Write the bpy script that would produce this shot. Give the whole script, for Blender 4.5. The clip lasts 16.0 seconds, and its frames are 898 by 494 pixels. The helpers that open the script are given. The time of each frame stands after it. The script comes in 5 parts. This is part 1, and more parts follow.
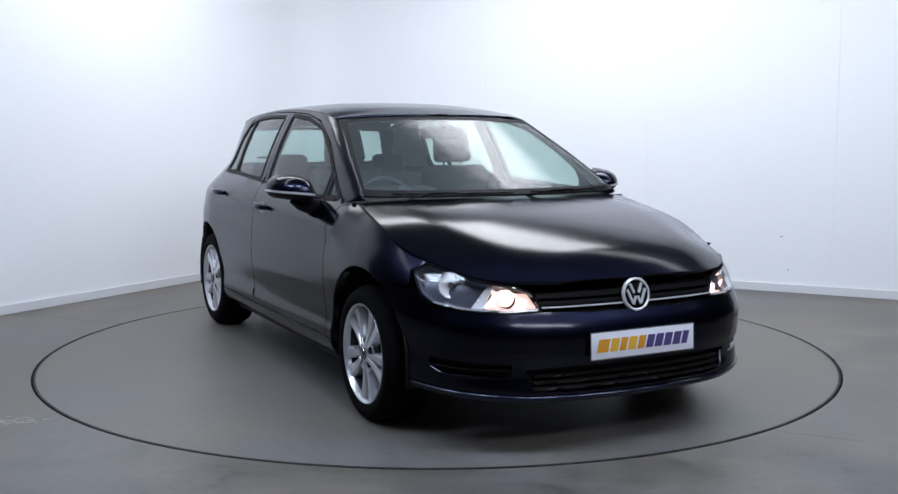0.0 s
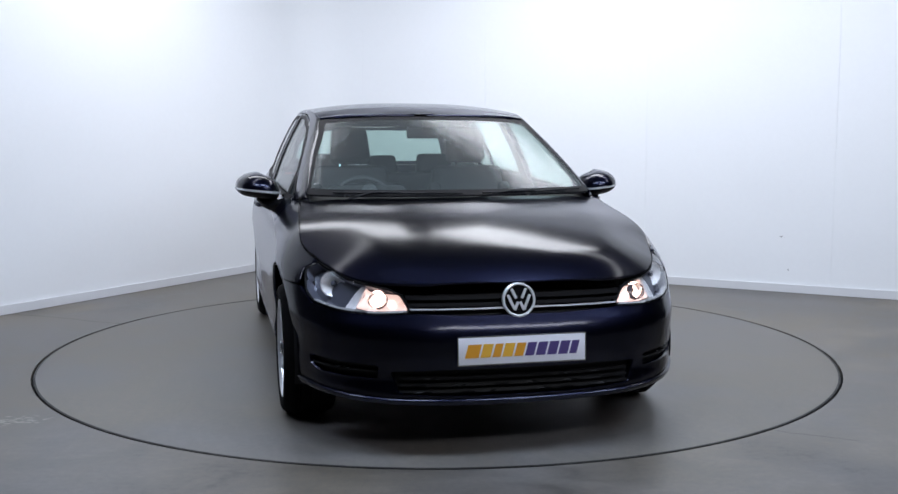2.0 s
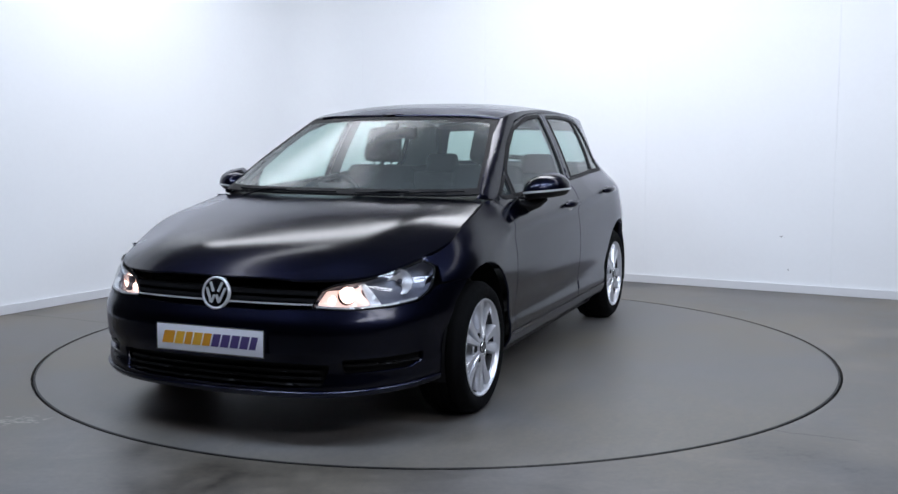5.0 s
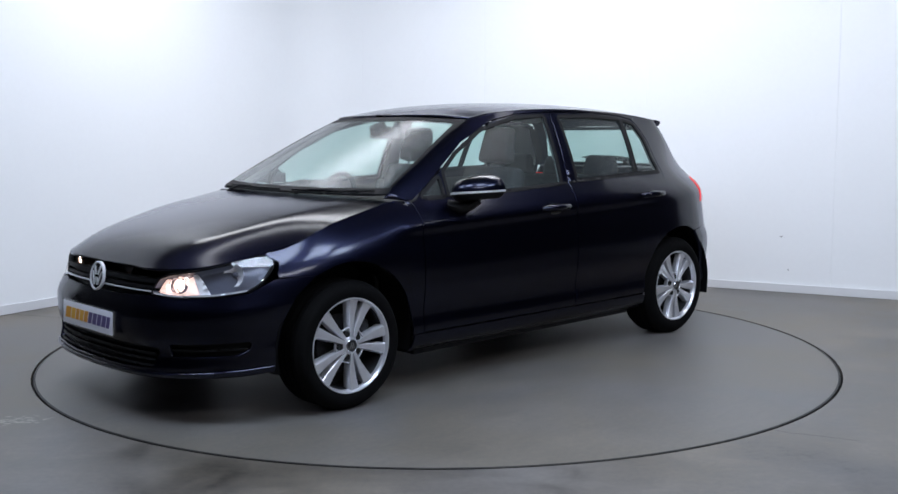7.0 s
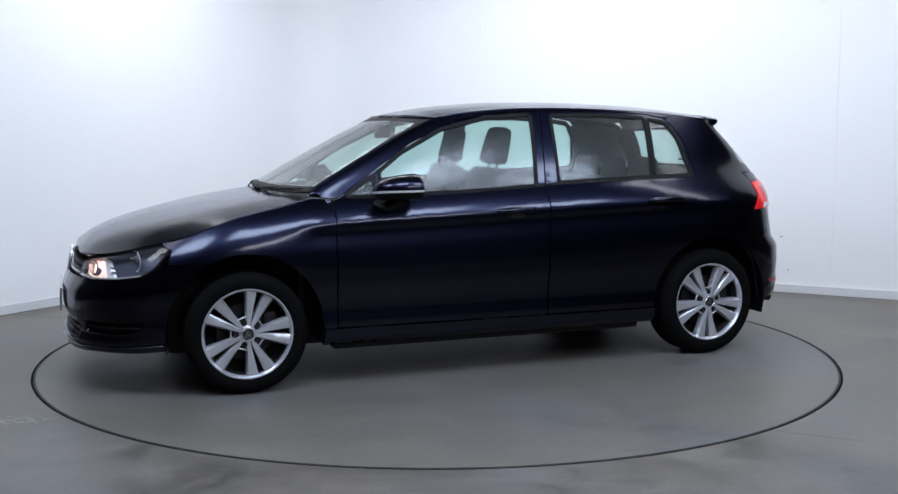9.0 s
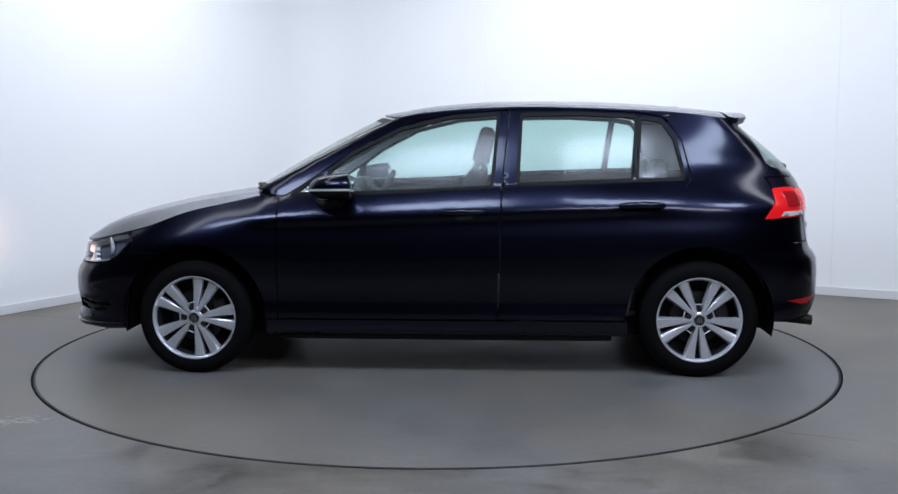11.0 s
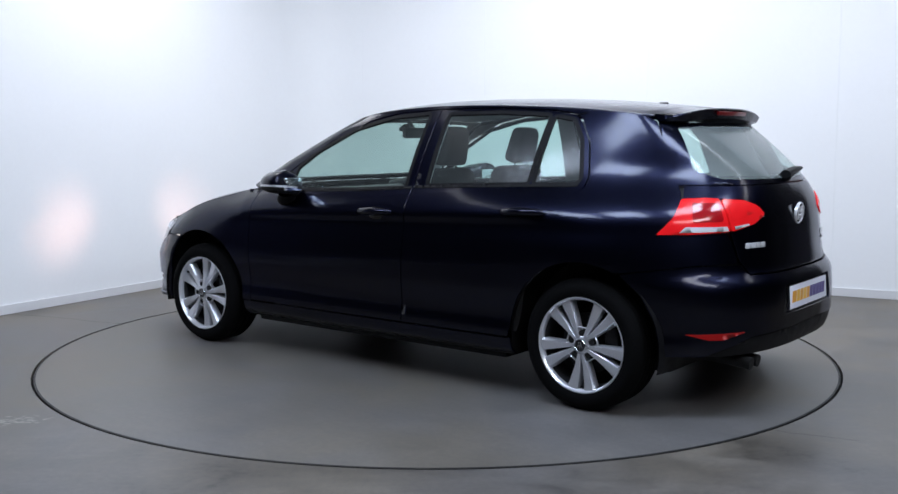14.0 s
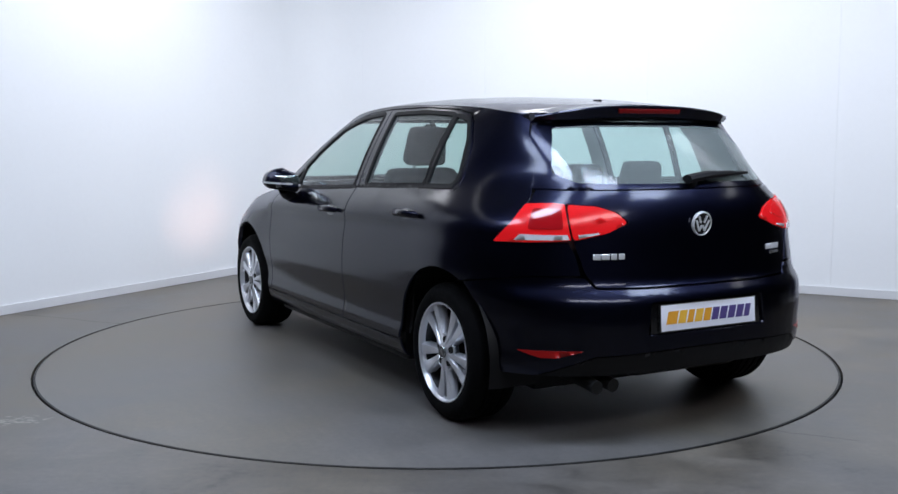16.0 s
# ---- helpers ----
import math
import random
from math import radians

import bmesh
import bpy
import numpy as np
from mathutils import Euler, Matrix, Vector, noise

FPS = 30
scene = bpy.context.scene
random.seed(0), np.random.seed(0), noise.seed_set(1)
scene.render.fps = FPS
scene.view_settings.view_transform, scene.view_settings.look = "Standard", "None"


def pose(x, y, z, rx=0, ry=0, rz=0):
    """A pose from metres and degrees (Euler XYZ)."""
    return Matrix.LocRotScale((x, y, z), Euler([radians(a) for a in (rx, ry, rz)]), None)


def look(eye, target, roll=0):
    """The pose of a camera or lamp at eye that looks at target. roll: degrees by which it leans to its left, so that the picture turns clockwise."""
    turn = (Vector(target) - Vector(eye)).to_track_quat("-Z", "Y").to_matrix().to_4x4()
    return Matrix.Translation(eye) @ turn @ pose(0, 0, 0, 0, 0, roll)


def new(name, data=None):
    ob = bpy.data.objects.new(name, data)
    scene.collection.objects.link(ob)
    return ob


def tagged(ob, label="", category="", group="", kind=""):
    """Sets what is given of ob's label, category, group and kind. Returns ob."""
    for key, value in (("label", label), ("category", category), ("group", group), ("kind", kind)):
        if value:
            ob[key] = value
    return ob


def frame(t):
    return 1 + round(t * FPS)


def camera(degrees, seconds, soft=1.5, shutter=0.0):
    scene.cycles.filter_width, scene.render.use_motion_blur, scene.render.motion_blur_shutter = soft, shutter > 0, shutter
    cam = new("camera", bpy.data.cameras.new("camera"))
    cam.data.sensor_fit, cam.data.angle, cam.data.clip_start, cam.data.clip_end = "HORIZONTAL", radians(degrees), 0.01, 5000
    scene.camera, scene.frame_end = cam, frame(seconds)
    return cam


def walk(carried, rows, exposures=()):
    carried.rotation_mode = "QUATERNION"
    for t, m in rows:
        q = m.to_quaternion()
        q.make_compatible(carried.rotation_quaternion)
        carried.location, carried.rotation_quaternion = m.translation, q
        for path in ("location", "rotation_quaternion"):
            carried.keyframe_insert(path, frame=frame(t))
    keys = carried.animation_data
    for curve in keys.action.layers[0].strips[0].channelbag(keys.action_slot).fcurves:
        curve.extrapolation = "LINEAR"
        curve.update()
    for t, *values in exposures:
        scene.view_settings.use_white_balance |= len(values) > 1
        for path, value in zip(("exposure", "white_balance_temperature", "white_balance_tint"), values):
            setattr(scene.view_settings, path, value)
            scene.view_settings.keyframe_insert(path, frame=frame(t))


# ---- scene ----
from mathutils.bvhtree import BVHTree
from mathutils.geometry import delaunay_2d_cdt

# ---- camera: stands still on a tripod before the turntable ----
cam = camera(47.57, 16.0)
EYE = pose(0, -5.981, 1.254, 90 - 6.263, 0, -0.597)
walk(cam, [(0, EYE), (16, EYE)])

# ---- world and lights ----
world = bpy.data.worlds.new("world")
scene.world = world
world.use_nodes = True
world.node_tree.nodes["Background"].inputs[0].default_value = (0.8, 0.88, 1.0, 1)
world.node_tree.nodes["Background"].inputs[1].default_value = 0.02
scene.view_settings.exposure = -0.06


def area_light(name, at, aim, sx, sy, watts, colour):
    d = bpy.data.lights.new(name, "AREA")
    d.shape, d.size, d.size_y, d.energy, d.color = "RECTANGLE", sx, sy, watts, colour
    o = new(name, d)
    o.matrix_world = look(at, aim)
    return o


COOL = (0.893, 0.920, 1.0)
BLUE = (0.66, 0.78, 1.0)
CORNER = (-1.215, 4.25)
for x in (-2.0, -0.35, 1.3, 2.95):
    area_light("ceiling_softbox_light", (x, -2.4, 3.2), (x * .8, -1.2, 0.2), 1.05, 0.9, 56, BLUE)
area_light("ceiling_softbox_light", (2.2, -5.0, 3.2), (1.2, -0.9, 0.5), 3.2, 0.7, 96, COOL)
area_light("ceiling_softbox_light", (-1.4, 1.6, 3.22), (-1.5, 2.1, 0), 2.2, 0.9, 42, COOL)
area_light("ceiling_softbox_light", (0.9, 1.4, 3.22), (0.8, 1.3, 0), 2.0, 0.9, 42, COOL)
area_light("wall_wash_light", (-2.2, -1.0, 3.2), (-4.2, 0.3, 0.4), 4.5, 0.5, 48, COOL)
area_light("wall_wash_light", (2.5, 0.0, 3.2), (3.6, 2.0, 0.0), 6.5, 0.5, 90, COOL)


# ---- materials ----
def mat(name, colour, rough=0.5, metal=0.0, coat=0.0, spec=0.5, emit=None, power=0.0, grain=0.0, scale=60.0, bump=0.0):
    """A principled material; grain: how far the colour and roughness vary; bump: relief in metres."""
    m = bpy.data.materials.new(name)
    m.use_nodes = True
    nt = m.node_tree
    b = nt.nodes["Principled BSDF"]
    b.inputs["Base Color"].default_value = (*colour, 1)
    b.inputs["Roughness"].default_value = rough
    b.inputs["Metallic"].default_value = metal
    b.inputs["Coat Weight"].default_value = coat
    b.inputs["Coat Roughness"].default_value = 0.04
    b.inputs["Specular IOR Level"].default_value = spec
    if emit:
        b.inputs["Emission Color"].default_value = (*emit, 1)
        b.inputs["Emission Strength"].default_value = power
    if grain or bump:
        tc = nt.nodes.new("ShaderNodeTexCoord")
        n1 = nt.nodes.new("ShaderNodeTexNoise")
        n1.inputs["Scale"].default_value, n1.inputs["Detail"].default_value = scale, 6
        nt.links.new(tc.outputs["Object"], n1.inputs["Vector"])
        if grain:
            n2 = nt.nodes.new("ShaderNodeTexNoise")
            n2.inputs["Scale"].default_value, n2.inputs["Detail"].default_value = scale / 14, 3
            nt.links.new(tc.outputs["Object"], n2.inputs["Vector"])
            mix = nt.nodes.new("ShaderNodeMath")
            mix.operation = "ADD"
            nt.links.new(n1.outputs["Fac"], mix.inputs[0])
            nt.links.new(n2.outputs["Fac"], mix.inputs[1])
            ramp = nt.nodes.new("ShaderNodeMapRange")
            ramp.inputs["From Min"].default_value, ramp.inputs["From Max"].default_value = .6, 1.4
            ramp.inputs["To Min"].default_value, ramp.inputs["To Max"].default_value = 1 - grain, 1 + grain
            nt.links.new(mix.outputs[0], ramp.inputs["Value"])
            mul = nt.nodes.new("ShaderNodeVectorMath")
            mul.operation = "SCALE"
            mul.inputs[0].default_value = colour
            nt.links.new(ramp.outputs[0], mul.inputs["Scale"])
            nt.links.new(mul.outputs[0], b.inputs["Base Color"])
            rr = nt.nodes.new("ShaderNodeMath")
            rr.operation = "MULTIPLY"
            rr.inputs[1].default_value = rough
            nt.links.new(ramp.outputs[0], rr.inputs[0])
            nt.links.new(rr.outputs[0], b.inputs["Roughness"])
        if bump:
            bp = nt.nodes.new("ShaderNodeBump")
            bp.inputs["Strength"].default_value, bp.inputs["Distance"].default_value = 0.5, bump
            nt.links.new(n1.outputs["Fac"], bp.inputs["Height"])
            nt.links.new(bp.outputs[0], b.inputs["Normal"])
    return m


def thin_glass(name, tint, ior=1.5, rough=0.0, veil=0.0):
    """A thin pane: what lies behind shows tinted, the surface mirrors by its Fresnel gloss."""
    m = bpy.data.materials.new(name)
    m.use_nodes = True
    nt = m.node_tree
    nt.nodes.remove(nt.nodes["Principled BSDF"])
    tr, gl = nt.nodes.new("ShaderNodeBsdfTransparent"), nt.nodes.new("ShaderNodeBsdfGlossy")
    lw, mx = nt.nodes.new("ShaderNodeLayerWeight"), nt.nodes.new("ShaderNodeMixShader")
    pw, sc = nt.nodes.new("ShaderNodeMath"), nt.nodes.new("ShaderNodeMath")
    pw.operation, sc.operation = "POWER", "MULTIPLY_ADD"
    lw.inputs[0].default_value, pw.inputs[1].default_value = .5, 5.0
    f0 = 2 * ((ior - 1) / (ior + 1)) ** 2
    sc.inputs[1].default_value, sc.inputs[2].default_value = 1 - f0, f0
    tr.inputs[0].default_value = (*tint, 1)
    gl.inputs["Roughness"].default_value = rough
    nt.links.new(lw.outputs["Facing"], pw.inputs[0])
    nt.links.new(pw.outputs[0], sc.inputs[0])
    nt.links.new(sc.outputs[0], mx.inputs[0])
    nt.links.new(tr.outputs[0], mx.inputs[1])
    nt.links.new(gl.outputs[0], mx.inputs[2])
    last = mx
    if veil:
        # a pale diffuse layer that paints the hazy sheen of reflections into the pane
        df, mx2, nz, rp = (nt.nodes.new("ShaderNode" + q) for q in ("BsdfDiffuse", "MixShader", "TexNoise", "MapRange"))
        df.inputs[0].default_value = (.70, .80, .78, 1)
        nz.inputs["Scale"].default_value, nz.inputs["Detail"].default_value = 2.5, 5
        rp.inputs["To Min"].default_value, rp.inputs["To Max"].default_value = veil * .7, veil * 1.3
        nt.links.new(nz.outputs["Fac"], rp.inputs["Value"])
        nt.links.new(rp.outputs[0], mx2.inputs[0])
        nt.links.new(mx.outputs[0], mx2.inputs[1])
        nt.links.new(df.outputs[0], mx2.inputs[2])
        last = mx2
    nt.links.new(last.outputs[0], nt.nodes["Material Output"].inputs[0])
    return m


def paint_material():
    """Dark navy metallic paint: fine flakes under a clear coat."""
    m = mat("navy_metallic_paint", (0.010, 0.011, 0.026), 0.33, 1.0, 1.0)
    m.node_tree.nodes["Principled BSDF"].inputs["Specular Tint"].default_value = (.12, .14, .34, 1)
    m.node_tree.nodes["Principled BSDF"].inputs["Coat IOR"].default_value = 1.36
    nt = m.node_tree
    b = nt.nodes["Principled BSDF"]
    b.inputs["Coat Roughness"].default_value = 0.15
    tc, n = nt.nodes.new("ShaderNodeTexCoord"), nt.nodes.new("ShaderNodeTexNoise")
    n.inputs["Scale"].default_value, n.inputs["Detail"].default_value = 900, 2
    nt.links.new(tc.outputs["Object"], n.inputs["Vector"])
    r = nt.nodes.new("ShaderNodeValToRGB")
    r.color_ramp.elements[0].position, r.color_ramp.elements[0].color = .35, (0.0022, 0.0024, 0.0045, 1)
    r.color_ramp.elements[1].position, r.color_ramp.elements[1].color = .72, (0.016, 0.019, 0.052, 1)
    nt.links.new(n.outputs["Fac"], r.inputs[0])
    nt.links.new(r.outputs[0], b.inputs["Base Color"])
    return m


def floor_material(name, base, dirt, cloudy):
    """Grey painted concrete: broad cloudy stains, darker worn patches with ragged edges, scuffs and fine speckle."""
    m = bpy.data.materials.new(name)
    m.use_nodes = True
    nt = m.node_tree
    b = nt.nodes["Principled BSDF"]
    tc = nt.nodes.new("ShaderNodeTexCoord")

    def noise(scale, detail, lo, hi, a, z, warp=0.0, squash=1.0):
        mp, n, r = (nt.nodes.new("ShaderNode" + q) for q in ("Mapping", "TexNoise", "MapRange"))
        mp.inputs["Scale"].default_value = (1, squash, 1)
        n.inputs["Scale"].default_value, n.inputs["Detail"].default_value, n.inputs["Distortion"].default_value = scale, detail, warp
        for k, v in zip(("From Min", "From Max", "To Min", "To Max"), (lo, hi, a, z)):
            r.inputs[k].default_value = v
        nt.links.new(tc.outputs["Object"], mp.inputs["Vector"])
        nt.links.new(mp.outputs[0], n.inputs["Vector"])
        nt.links.new(n.outputs["Fac"], r.inputs["Value"])
        return r.outputs[0]

    def maths(op, p, q):
        a = nt.nodes.new("ShaderNodeMath")
        a.operation = op
        for i, v in enumerate((p, q)):
            if isinstance(v, float):
                a.inputs[i].default_value = v
            else:
                nt.links.new(v, a.inputs[i])
        return a.outputs[0]

    cloud = noise(.6, 5, .3, .7, -.24 * cloudy, .24 * cloudy)
    mid = noise(3.4, 8, .3, .7, -.22 * cloudy, .22 * cloudy, .8)
    streak = noise(5.0, 6, .3, .7, -.10, .10, .4, 4.0)
    fine = maths("ADD", noise(36, 8, .3, .7, -.18, .18), noise(210, 3, .3, .7, -.12, .12))
    worn = noise(1.15, 9, .54, .64, 0.0, dirt, .9)
    total = maths("SUBTRACT", maths("ADD", maths("ADD", cloud, mid), maths("ADD", streak, fine)), worn)
    mul = nt.nodes.new("ShaderNodeVectorMath")
    mul.operation = "SCALE"
    tint = nt.nodes.new("ShaderNodeMix")
    tint.data_type = "RGBA"
    tint.inputs[6].default_value = (base[0] * 1.05, base[1], base[2] * .88, 1)
    tint.inputs[7].default_value = (base[0] * .98, base[1], base[2] * 1.04, 1)
    nt.links.new(noise(.9, 4, .38, .62, 0, 1, .5), tint.inputs[0])
    nt.links.new(tint.outputs[2], mul.inputs[0])
    nt.links.new(maths("ADD", total, 1.0), mul.inputs["Scale"])
    nt.links.new(mul.outputs[0], b.inputs["Base Color"])
    rr = nt.nodes.new("ShaderNodeMapRange")
    rr.inputs["From Min"].default_value, rr.inputs["From Max"].default_value = -.4, .4
    rr.inputs["To Min"].default_value, rr.inputs["To Max"].default_value = .36, .54
    nt.links.new(total, rr.inputs["Value"])
    nt.links.new(rr.outputs[0], b.inputs["Roughness"])
    bp = nt.nodes.new("ShaderNodeBump")
    bp.inputs["Strength"].default_value, bp.inputs["Distance"].default_value = .25, .002
    nt.links.new(total, bp.inputs["Height"])
    nt.links.new(bp.outputs[0], b.inputs["Normal"])
    return m


PAINT = paint_material()
BLACK_PLASTIC = mat("black_plastic", (0.005, 0.005, 0.006), 0.5, spec=.2, grain=.2, scale=300, bump=.0003)
GLOSS_BLACK = mat("gloss_black", (0.006, 0.006, 0.007), 0.12, coat=.5)
RUBBER = mat("tyre_rubber", (0.003, 0.003, 0.0033), 0.85, spec=.08, grain=.25, scale=90, bump=.0006)
SEAL = mat("black_rubber_seal", (0.005, 0.005, 0.006), 0.6, spec=.2)
ALLOY = mat("silver_alloy", (0.72, 0.73, 0.77), 0.32, 0.72, grain=.06, scale=120)
DARK_METAL = mat("dark_brake_metal", (0.03, 0.03, 0.033), 0.45, 0.6, grain=.3, scale=50)
CHROME = mat("chrome", (0.85, 0.86, 0.88), 0.08, 1.0)
BADGE = mat("bright_badge_metal", (0.78, 0.79, 0.81), 0.25, 0.45)
SATIN = mat("satin_silver", (0.7, 0.71, 0.73), 0.25, 1.0)
LAMP_GREY = mat("lamp_housing_grey", (0.10, 0.105, 0.135), 0.3, 0.15)
# last value: strength of the pale layer put in for reflected haze
GLASS = thin_glass("green_tinted_glass", (0.68, 0.84, 0.80), 1.40, .24, .03)
SCREEN_GLASS = thin_glass("windscreen_glass", (0.76, 0.88, 0.83), 1.40, .2, .055)
REAR_GLASS = thin_glass("veiled_rear_glass", (0.70, 0.84, 0.80), 1.5, .16, .16)
LENS = thin_glass("clear_lens", (0.94, 0.95, 0.97), 1.4)
RED_LENS = mat("red_lamp_lens", (0.62, 0.008, 0.012), 0.2, spec=.35, coat=.2, emit=(1, .02, .02), power=.2)
DEEP_RED = mat("deep_red_reflector", (0.30, 0.006, 0.006), 0.35, spec=.25, coat=.15)
DARK_RED = mat("darker_red_lens", (0.30, 0.004, 0.008), 0.14, spec=.5, coat=.5, emit=(1, .02, .02), power=.06)
BRAKE_RED = mat("unlit_brake_lens", (0.12, 0.003, 0.004), 0.3, spec=.3, coat=.2)
WHITE_LENS = mat("white_lamp_lens", (0.62, 0.62, 0.64), 0.15, coat=.6, grain=.15, scale=200)
BEAM = mat("headlamp_beam", (1, .9, .8), 0.3, emit=(1.0, .58, .46), power=4600)
GLOW = mat("lit_headlamp", (1, .9, .8), 0.3, emit=(1.0, .74, .62), power=14)
# emits by itself, standing in for bulb light thrown on the reflectors
GLOW_REFLECTOR = mat("self_glowing_reflector", (0.86, 0.80, 0.78), 0.35, 0.2, emit=(1.0, .66, .56), power=1.1, grain=.45, scale=34)
LAMP_WHITE = mat("bright_reflector", (0.90, 0.90, 0.92), 0.3, 0.15, grain=.12, scale=60)
MIRROR = mat("mirror_glass", (0.75, 0.82, 0.85), 0.02, 1.0)
FABRIC = mat("charcoal_fabric", (0.018, 0.019, 0.022), 0.85, grain=.3, scale=260, bump=.0008)
DASH = mat("charcoal_dashboard", (0.022, 0.023, 0.025), 0.6, grain=.15, scale=400, bump=.0004)
LINING = mat("pale_grey_lining", (0.34, 0.35, 0.35), 0.8, grain=.08, scale=200)
PLATE = mat("white_plate", (0.80, 0.81, 0.88), 0.35, grain=.02, scale=40)
ORANGE = mat("orange_print", (0.72, 0.33, 0.03), 0.4)
AMBER = mat("amber_print", (0.80, 0.45, 0.05), 0.4)
PURPLE = mat("purple_print", (0.085, 0.06, 0.20), 0.4)
WALL = mat("white_wall_paint", (0.80, 0.82, 0.84), 0.6, grain=.012, scale=30, bump=.0006)
TRIM = mat("white_skirting_paint", (0.65, 0.66, 0.68), 0.4, grain=.02, scale=20)
# for walls out of view, near-black to keep the car's reflections dark
UNSEEN_DARK_WALL = mat("unseen_dark_wall", (0.015, 0.015, 0.018), 0.8, grain=.1, scale=8)
CEILING = mat("ceiling_grey", (0.20, 0.205, 0.22), 0.8, grain=.08, scale=6)
FLOOR = floor_material("grey_floor_paint", (0.126, 0.116, 0.106), .38, 1.0)
DISC = floor_material("grey_turntable_paint", (0.128, 0.120, 0.113), .10, .45)
BLACK_STEEL = mat("blackened_steel", (0.012, 0.012, 0.012), 0.6, 0.5, grain=.3, scale=30)
PIT = mat("black_gap", (0.004, 0.004, 0.004), 0.9)
SCUFF = mat("pale_scuff", (0.30, 0.285, 0.25), 0.6, grain=.35, scale=25)

# ---- body surface: plan curves and height profiles, x forward, y left, origin mid-wheelbase ----
AX = 1.3185


def curve(points, n):
    """A smooth line of n points through the given ones (Catmull-Rom, spaced by length)."""
    p = np.array(points, float)
    p = np.vstack([2 * p[0] - p[1], p, 2 * p[-1] - p[-2]])
    out = []
    for i in range(1, len(p) - 2):
        for k in range(12):
            t = k / 12
            a, b, c, d = p[i - 1:i + 3]
            out.append(0.5 * (2 * b + (c - a) * t + (2 * a - 5 * b + 4 * c - d) * t * t + (3 * b - a - 3 * c + d) * t ** 3))
    out.append(p[-2])
    out = np.array(out)
    s = np.concatenate([[0], np.cumsum(np.linalg.norm(np.diff(out, axis=0), axis=1))])
    g = np.linspace(0, s[-1], n)
    return np.stack([np.interp(g, s, out[:, j]) for j in range(p.shape[1])], 1)


def table(x, pairs):
    a = np.array(pairs, float)
    o = np.argsort(a[:, 0])
    return np.interp(x, a[o, 0], a[o, 1])


def smooth(x, pairs, r=0.03):
    return sum(table(x + d * r, pairs) for d in (-1, -0.6, -0.2, 0.2, 0.6, 1)) / 6


PLAN = curve([(2.155, 0), (2.15, .2), (2.125, .4), (2.07, .56), (1.97, .70), (1.82, .80), (1.62, .868), (1.32, .895),
              (.9, .892), (.3, .896), (-.4, .897), (-1.0, .893), (-1.32, .886), (-1.58, .852), (-1.78, .788), (-1.90, .705),
              (-1.99, .57), (-2.045, .4), (-2.07, .2), (-2.075, 0)], 260)
RIMZ = [(2.3, .648), (2.15, .650), (2.1, .660), (2.0, .688), (1.9, .717), (1.7, .765), (1.46, .832), (1.3, .868), (1.14, .902), (.98, .94), (.8, .955), (.4, .968), (0, .98), (-.5, 1.0),
        (-1.0, 1.018), (-1.4, 1.03), (-2.1, 1.04)]
FRONT = [(.14, -.16), (.18, -.06), (.215, -.005), (.25, .0), (.29, -.02), (.34, -.02), (.38, 0), (.48, 0), (.53, -.02), (.56, -.045), (.62, -.055), (.67, -.062), (.72, -.10), (.8, -.16), (.9, -.22)]
REAR = [(.18, .14), (.25, .05), (.30, .02), (.36, 0), (.5, 0), (.595, .008), (.625, .028), (.655, .056), (.75, .068), (.89, .08), (.95, .09), (1.0, .105), (1.04, .12)]
SIDE = [(.14, .80), (.18, .86), (.22, .96), (.27, .987), (.335, .993), (.375, .983), (.43, .984), (.52, .998), (.62, 1), (.72, .992), (.775, .982), (.812, .977), (.826, .984), (.842, .990), (.87, .986), (.92, .98), (1.1, .98)]
LEAN = [(2.2, 0), (2.05, .02), (1.8, .05), (1.3, .09), (.98, .12), (.6, .09), (0, .075), (-.6, .075), (-1.1, .11), (-1.4, .15), (-1.65, .175), (-1.85, .17), (-2.0, .08), (-2.1, 0)]


def lower(p, z):
    """The body below the rim: the plan point p at height z."""
    x, y = p
    zr = table(x, RIMZ)
    wf, wr = min(1, max(0, (x - 1.3) / .6)), min(1, max(0, (-x - 1.2) / .7))
    k = max(0, (z - (zr - .16)) / .16)
    xx = x + wf * wf * (3 - 2 * wf) * smooth(z, FRONT, .022) + wr * wr * (3 - 2 * wr) * smooth(z, REAR, .012)
    yy = y * smooth(z + .035 * max(-1.5, min(1.5, x)) * min(1, max(0, (z - .5) / .2)), SIDE, .015) - table(x, LEAN) * k * k * min(1, y / .5)
    for cx, cz, wx, wz, amount in ((1.34, .70, .40, .085, .015), (-1.40, .72, .40, .12, .010)):
        yy += amount * math.exp(-((x - cx) / wx) ** 2 - ((z - cz) / wz) ** 2) * min(1, y / .6)
    return Vector((xx, yy, z))


def rim(p):
    return lower(p, float(table(p[0], RIMZ)))


def grid_faces(rows, cols):
    return [(i * cols + j, i * cols + j + 1, (i + 1) * cols + j + 1, (i + 1) * cols + j) for i in range(rows - 1) for j in range(cols - 1)]


